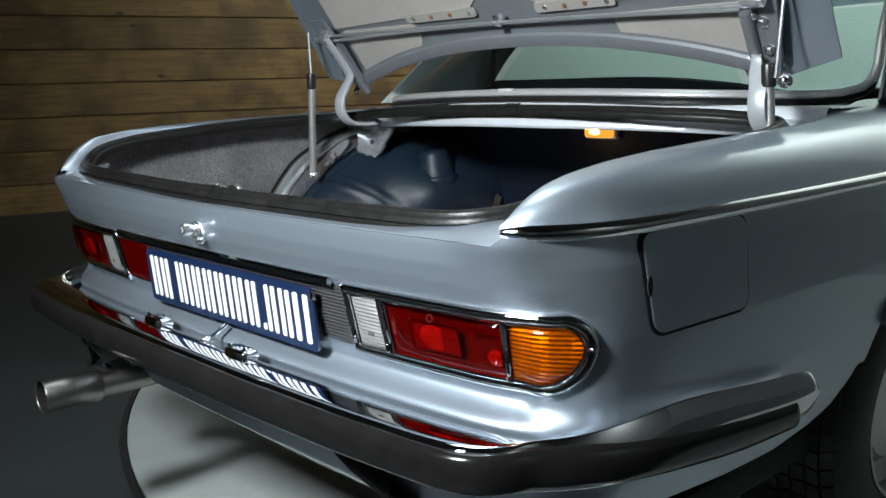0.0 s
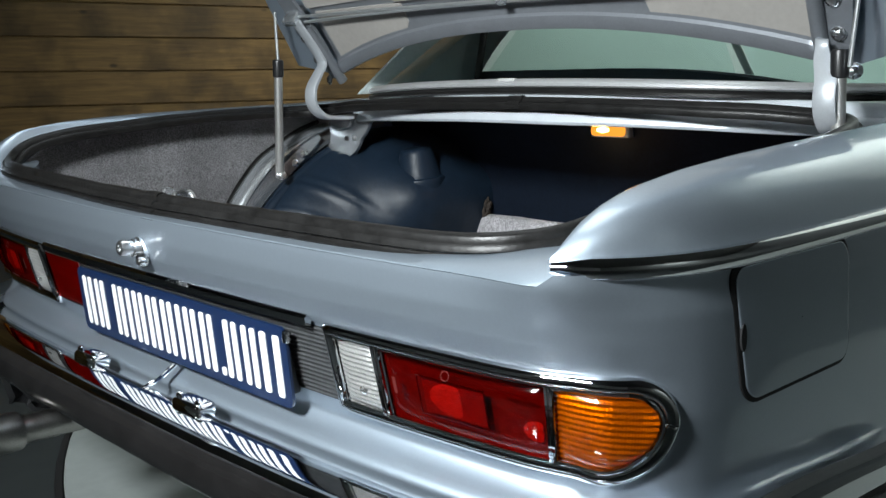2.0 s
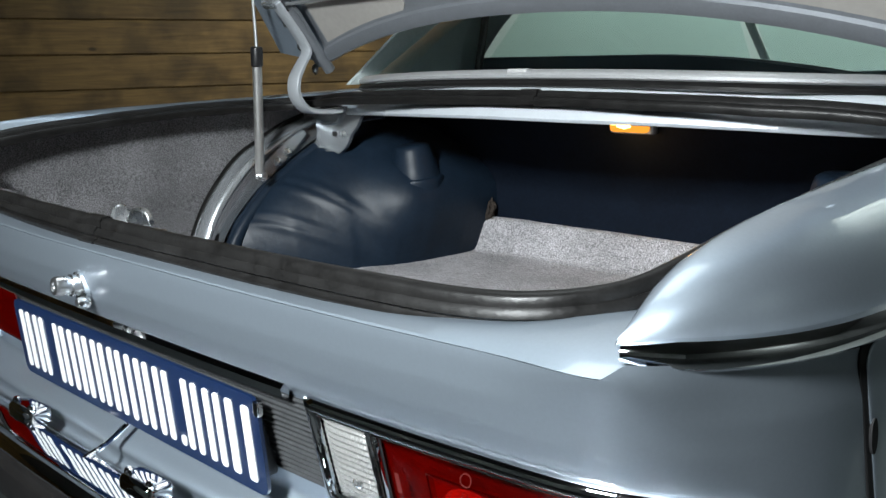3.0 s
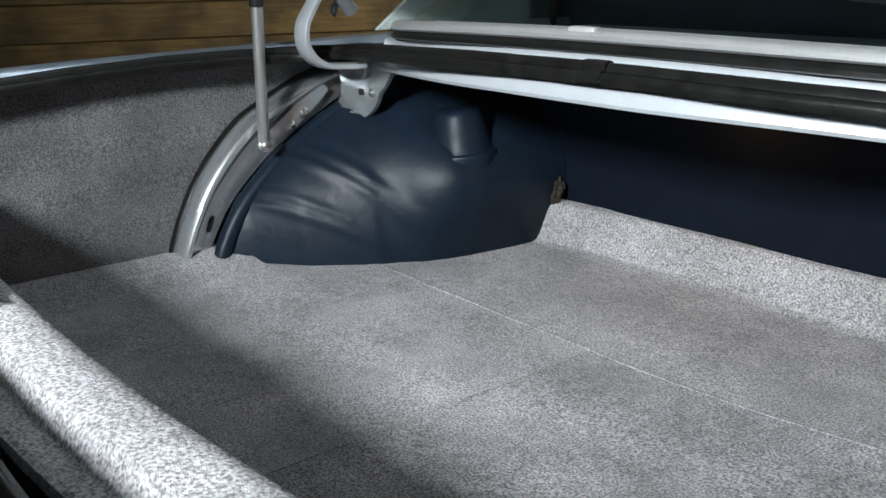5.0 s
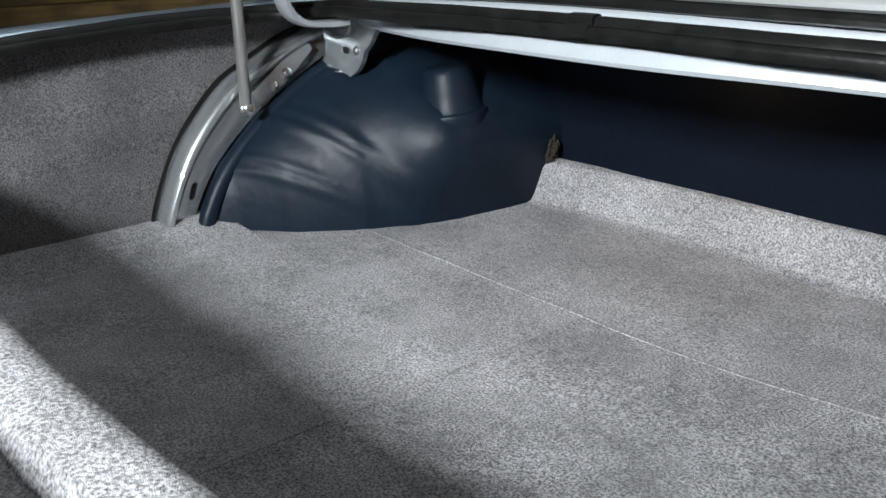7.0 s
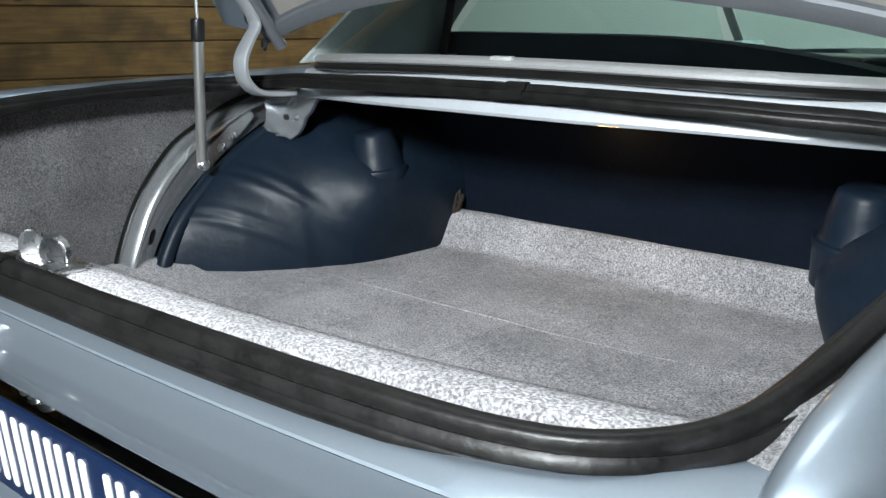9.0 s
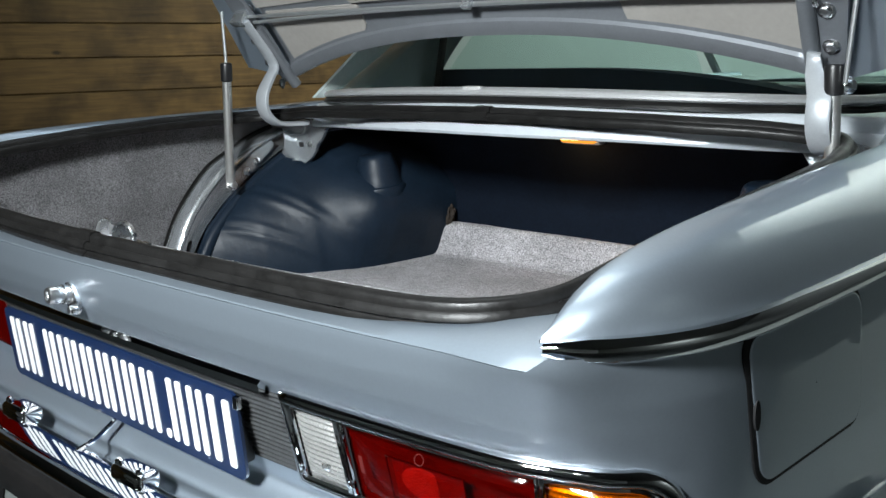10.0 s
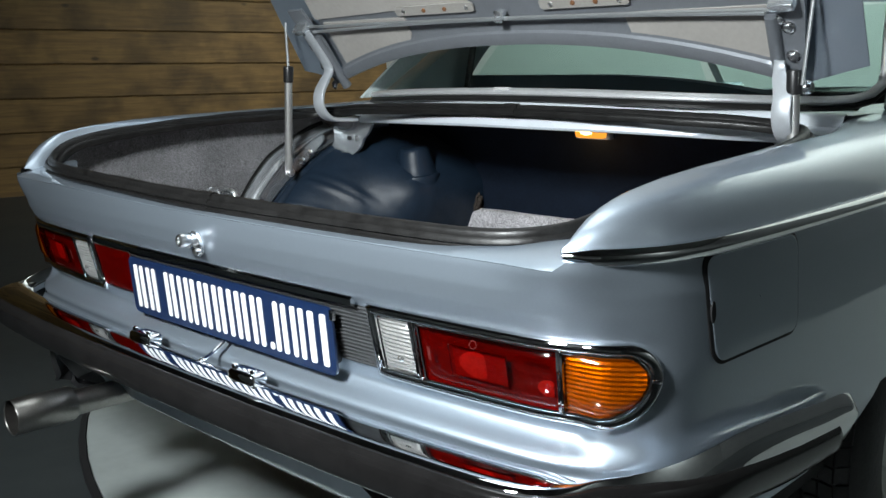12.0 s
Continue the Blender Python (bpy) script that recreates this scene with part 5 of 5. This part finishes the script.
pillar("rear_pillar", (0.70, 1.32, 0.94), (0.575, 1.56, 1.262), 0.085, 0.045, PAINT, REFLECTION_TEAL)
pillar("windscreen_pillar", (0.66, 3.22, 0.95), (0.575, 2.72, 1.265), 0.010, 0.009, HEADLINER, HEADLINER)
for s_ in (1, -1):
    bm_ = bmesh.new()
    bm_.faces.new([bm_.verts.new(p) for p in ((s_ * 0.70, 1.42, 0.955), (s_ * 0.70, 3.15, 0.955), (s_ * 0.585, 2.68, 1.27), (s_ * 0.597, 2.2, 1.29), (s_ * 0.58, 1.62, 1.265))])
    g_ = part("side_window", bm_, GLASS_IN, car, "green tinted side window")
    g_.visible_shadow = False
    part("side_window_chrome", sweep([(s_ * 0.705, 1.40, 0.955), (s_ * 0.705, 2.75, 0.955)], ring(0.008, 8)), CHROME, g_)
# panel added on the left alone, to carry the glass reflection's tone
trim_ = [(0.93, 0.985), (1.31, 0.985), (1.31, 1.06), (1.32, 1.10), (1.345, 1.14), (1.39, 1.185), (1.46, 1.220), (1.55, 1.25), (1.42, 1.265), (1.28, 1.21), (1.10, 1.12)]
part("reflection_panel", outline_prism([Vector((-0.625 - 0.10 * (1.0 - z), y, z)) for y, z in trim_], (-1, 0, 0), 0.012), REFLECTION_TEAL, car, smooth=False)
part("window_post", sweep([(-0.640, 1.385, 0.96), (-0.605, 1.405, 1.22)], round_rect(0.012, 0.022, 0.004, 3), up=(-1, 0, 0)), BLACK, car)
rows_ = []
for k_ in range(25):
    x_ = -1 + 2 * k_ / 24
    rows_.append([Vector((x_ * (0.66 + (0.565 - 0.66) * v / 8), 3.24 + 0.10 * (1 - x_ * x_) - (0.52 + 0.03 * (1 - x_ * x_)) * v / 8, 0.945 + 0.335 * v / 8 + 0.02 * math.sin(v / 8 * 3.14))) for v in range(9)])
wind_ = part("windscreen", sheet(rows_), GLASS_IN, car, "green tinted windscreen", out=(0, 0.5, 0.8))
wind_.visible_shadow = False

# bonnet and nose
rows_ = []
for k_ in range(31):
    u_ = -1 + 2 * k_ / 30
    row_ = []
    for j_ in range(21):
        y_ = 3.24 + 1.30 * j_ / 20
        w_ = lerp_table([(3.24, 0.62), (3.8, 0.70), (4.3, 0.70), (4.54, 0.66)], y_)
        z_ = lerp_table([(3.24, 0.95), (3.6, 0.93), (4.1, 0.90), (4.4, 0.875), (4.54, 0.848)], y_)
        row_.append(Vector((u_ * w_, y_ + 0.02 * (1 - u_ * u_), z_ + 0.02 * (1 - u_ * u_))))
    rows_.append(row_)
part("bonnet", thick(sheet(rows_), 0.004), PAINT, car)
for s_ in (1, -1):
    rows_ = []
    for j_ in range(21):
        y_ = 3.24 + 1.28 * j_ / 20
        w_ = lerp_table([(3.24, 0.60), (3.8, 0.70), (4.3, 0.70), (4.54, 0.66)], y_)
        z_ = lerp_table([(3.24, 0.955), (3.6, 0.93), (4.1, 0.90), (4.4, 0.875), (4.54, 0.848)], y_)
        o_ = belt(s_ * s_of_y_fine(min(y_, 1.9)))[0] if y_ < 1.9 else belt(s_ * [r for r, q in zip(RUN, BELT) if q.y >= min(y_, 4.5)][0])[0]
        rows_.append([Vector((s_ * w_, y_, z_)), Vector((s_ * (w_ * 0.4 + abs(o_.x) * 0.6), y_, z_ * 0.55 + 0.86 * 0.45)), Vector((o_.x, y_, 0.848))])
    part("front_wing", sheet(rows_), PAINT, car)

# floor pan and closed insides
part("floor_pan", block((0, 2.25, 0.33), (1.50, 4.1, 0.06), 0.01), UNDER, car)
part("boot_pan", block((0, 0.72, 0.48), (1.54, 1.28, 0.12), 0.02), UNDER, car)
part("fuel_tank", block((0.10, 0.46, 0.40), (0.9, 0.62, 0.14), 0.04, segments=3), UNDER, car)

# parcel shelf, seats, dash
part("parcel_shelf", block((0, 1.16, 0.968), (0.98, 0.40, 0.03), 0.008), TRIMCLOTH, car)


def seat(x, y, wide, back_h, parent_name):
    st = part(parent_name, block((x, y - 0.20, 0.52), (wide, 0.52, 0.20), 0.06, segments=3), TRIMCLOTH, car)
    part("backrest", block((x, y - 0.50, 0.80), (wide, 0.13, back_h), 0.05, segments=3, turn=Matrix.Rotation(radians(12), 4, "X")), TRIMCLOTH, st)
    return st


for x_ in (-0.32, 0.32):
    seat(x_, 2.75, 0.50, 0.36, "front_seat")
arc_ = [(-0.69 + 1.29 * k / 40, 1.042 - 0.165 * max(0.0, -0.69 + 1.29 * k / 40 + 0.22) ** 2) for k in range(41)]
bench_ = part("rear_seat", block((0, 1.72, 0.52), (1.16, 0.50, 0.20), 0.06, segments=3), TRIMCLOTH, car)
bm_ = outline_prism([Vector((x, 1.44, z)) for x, z in [(-0.69, 0.62), (0.60, 0.62)] + arc_[::-1]], (0, 1, 0), 0.10)
bmesh.ops.bevel(bm_, geom=bm_.edges[:], offset=0.018, segments=2, affect="EDGES", clamp_overlap=True)
part("backrest", bm_, TRIMCLOTH, bench_)
part("dashboard", block((0, 3.10, 0.86), (1.24, 0.30, 0.18), 0.05, segments=3), BLACK, car)
wheel_c = Vector((-0.34, 2.86, 0.77))
sw_ = part("steering_wheel", sweep([wheel_c + Vector((0.19 * math.cos(math.tau * k / 32), 0.06 * math.sin(math.tau * k / 32), 0.18 * math.sin(math.tau * k / 32))) for k in range(32)], ring(0.012, 8), closed=True, cap=False, up=(0, -1, 0.3)), BLACK, car)
part("spoke", block(wheel_c, (0.36, 0.02, 0.03), 0.006), ALU, sw_)


# ---- wheels ----
def wheel(x, y):
    s = 1 if x > 0 else -1
    hub = Vector((x, y, 0.315))
    R, W = 0.315, 0.100
    prof = [(0.178, -W * 0.80), (0.215, -W * 0.98), (0.26, -W * 1.02), (0.292, -W * 0.96), (0.308, -W * 0.84), (R, -W * 0.70), (R, W * 0.70), (0.308, W * 0.84), (0.292, W * 0.96), (0.26, W * 1.02), (0.215, W * 0.98), (0.178, W * 0.80)]
    t = part("wheel", lathe([(0.0001, 0.05), (0.10, 0.05), (0.12, 0.03), (0.16, 0.045), (0.174, 0.085), (0.181, 0.085), (0.178, -0.08), (0.0001, -0.05)], hub, (s, 0, 0), 40), ALU, car, "alloy road wheel with black tyre")
    rows = []
    n = 90
    for r, h in prof:
        rows.append([hub + Vector((s * h, r * math.cos(math.tau * k / n), r * math.sin(math.tau * k / n))) for k in range(n)])
    tyre = part("tyre", sheet(rows, closed=True), TYRE, t, "black rubber tyre")
    # tread blocks with grooves between them
    bm = bmesh.new()
    for row, (h0, h1, lean) in enumerate(((-0.072, -0.048, 0.5), (-0.042, -0.018, -0.3), (-0.013, 0.013, 0.0), (0.018, 0.042, 0.3), (0.048, 0.072, -0.5))):
        for k in range(54):
            a0, a1 = math.tau * (k + 0.06) / 54, math.tau * (k + 0.90) / 54
            vs = []
            for rr in (R - 0.001, R + 0.007):
                for h, a in ((h0, a0), (h1, a0 + lean * 0.05), (h1, a1 + lean * 0.05), (h0, a1)):
                    vs.append(bm.verts.new(hub + Vector((s * h, rr * math.cos(a), rr * math.sin(a)))))
            for f in ((4, 5, 6, 7), (0, 1, 5, 4), (1, 2, 6, 5), (2, 3, 7, 6), (3, 0, 4, 7)):
                bm.faces.new([vs[i] for i in f])
    part("tread", bm, TYRE, tyre, smooth=False)


for x_ in (-0.725, 0.725):
    wheel(x_, 1.17)
    wheel(x_, 3.70)
for s_ in (1, -1):
    rows_ = []
    for k_ in range(25):
        a_ = math.pi * (0.16 + 0.68 * k_ / 24)
        rows_.append([Vector((s_ * x, 1.14 - 0.39 * math.cos(a_), 0.30 + 0.40 * math.sin(a_))) for x in (0.68, 0.76, 0.832)])
    part("wheel_well", sheet(rows_), UNDER, car)


# ---- exhaust ----
ex_ = part("tail_pipe", sweep(spline([(-0.40, -0.14, 0.414), (-0.40, -0.10, 0.413), (-0.40, 0.02, 0.410), (-0.38, 0.20, 0.41), (-0.30, 0.5, 0.36)], 24), ring(0.026, 20)), STEEL, car, "bare steel tail pipe")
part("tip", lathe([(0.0338, 0.0005), (0.0346, -0.002), (0.0355, 0.0), (0.0355, 0.112), (0.033, 0.118), (0.024, 0.12)], (-0.40, -0.196, 0.416), (0, 1, -0.02), 28), STEEL, ex_)
# inside of the tip, coloured near-black
part("pipe_bore", lathe([(0.0339, 0.0), (0.0332, 0.004), (0.0320, 0.10), (0.0001, 0.10)], (-0.40, -0.196, 0.416), (0, 1, -0.02), 24), mat("dark_bore", (0.012, 0.011, 0.010), 0.9, vary=0.3, scale=60, spec=0.1), ex_)
part("silencer", sweep([(-0.36, 0.18, 0.38), (-0.36, 0.20, 0.38), (-0.30, 0.62, 0.36), (-0.30, 0.64, 0.36)], ring(0.10, 20, 0.065), scale=[0.9, 1, 1, 0.9]), STEEL, ex_)


# ---- boot carpet ----
carpet = root("boot_carpet", (0, 0.7, FLOOR_Z), "grey speckled cut-pile carpet fitted on the boot floor", "carpet")


def carpet_panel(name, x0, x1, y0, y1, nx, ny, pile=CARPET, label=""):
    """x0 and x1 as fractions of the half width there."""
    rows = []
    for j in range(ny + 1):
        y = y0 + (y1 - y0) * j / ny
        w = carpet_edge(y)
        row = []
        for i in range(nx + 1):
            u = x0 + (x1 - x0) * i / nx
            x = u * w if abs(u) > 0.01 else u * w + math.copysign(0.0012, x0 + x1)
            x += math.copysign(0.004 * noise.noise(Vector((y * 60, u * 3, 5))) * step(0.955, 1.0, abs(u)), u)
            x -= 0.030 * max(0.0, 1 - abs(u) * 1.5)
            bow = 0.30 * max(0.0, x) ** 2 * max(0.0, 1 - abs(y - 0.868) / 0.33)
            z = FLOOR_Z + 0.0015 * noise.noise(Vector((x * 9, y * 9, 0))) + 0.03 * step(0.86, 1.0, abs(u)) * (1 - step(0.684, 0.712, y))
            edge = min(1.0, min(y - y0, y1 - y) / 0.006, (abs(u) * w / 0.006 if x0 * x1 == 0 else 1))
            z += 0.0015 * (1 - max(edge, 0)) ** 2
            row.append(Vector((x, y + bow, z)))
        rows.append(row)
    return part(name, thick(sheet(rows), 0.008), pile, carpet, label)


carpet_panel("carpet_panel", -1, 0, 0.143, 0.8665, 60, 70)
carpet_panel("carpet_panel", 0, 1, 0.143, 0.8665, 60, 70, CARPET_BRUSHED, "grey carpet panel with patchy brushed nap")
carpet_panel("carpet_panel", -1, 1, 0.8695, 1.205, 60, 40)
rows_ = []
for k_ in range(61):
    x_ = -0.49 + 0.98 * k_ / 60
    y_ = 1.208 + 0.022 * step(-0.49, -0.30, x_) + 0.004 * noise.noise(Vector((x_ * 6, 0, 0)))
    rows_.append([Vector((x_, y_ + y, z)) for y, z in ((-0.014, 0.566), (-0.006, 0.569), (0.000, 0.580), (0.003, 0.61), (0.005, 0.634), (0.011, 0.645), (0.024, 0.650), (0.045, 0.648))])
part("carpet_upstand", thick(sheet(rows_), 0.006), CARPET, carpet)

# ---- the timber boards of the wall ----
def boards():
    rnd = random.Random(11)
    pitch, z = 0.293, -0.041
    turn = Matrix.Rotation(radians(HEADING), 4, "Z")
    bm = block((0, 0, 0), (A1 - A0 - 0.03, 0.026, pitch - 0.011), 0.004, segments=1)
    me = bpy.data.meshes.new("board")
    bm.to_mesh(me)
    bm.free()
    me.materials.append(PLANK)
    while z < TOP - 0.1:
        ob = new("board", me)
        ob.parent = timber_wall
        ob.matrix_world = Matrix.Translation(room((A0 + A1) / 2, -0.016 + rnd.uniform(-0.002, 0.002), min(z + pitch / 2, TOP - pitch / 2))) @ turn
        z += pitch


boards()
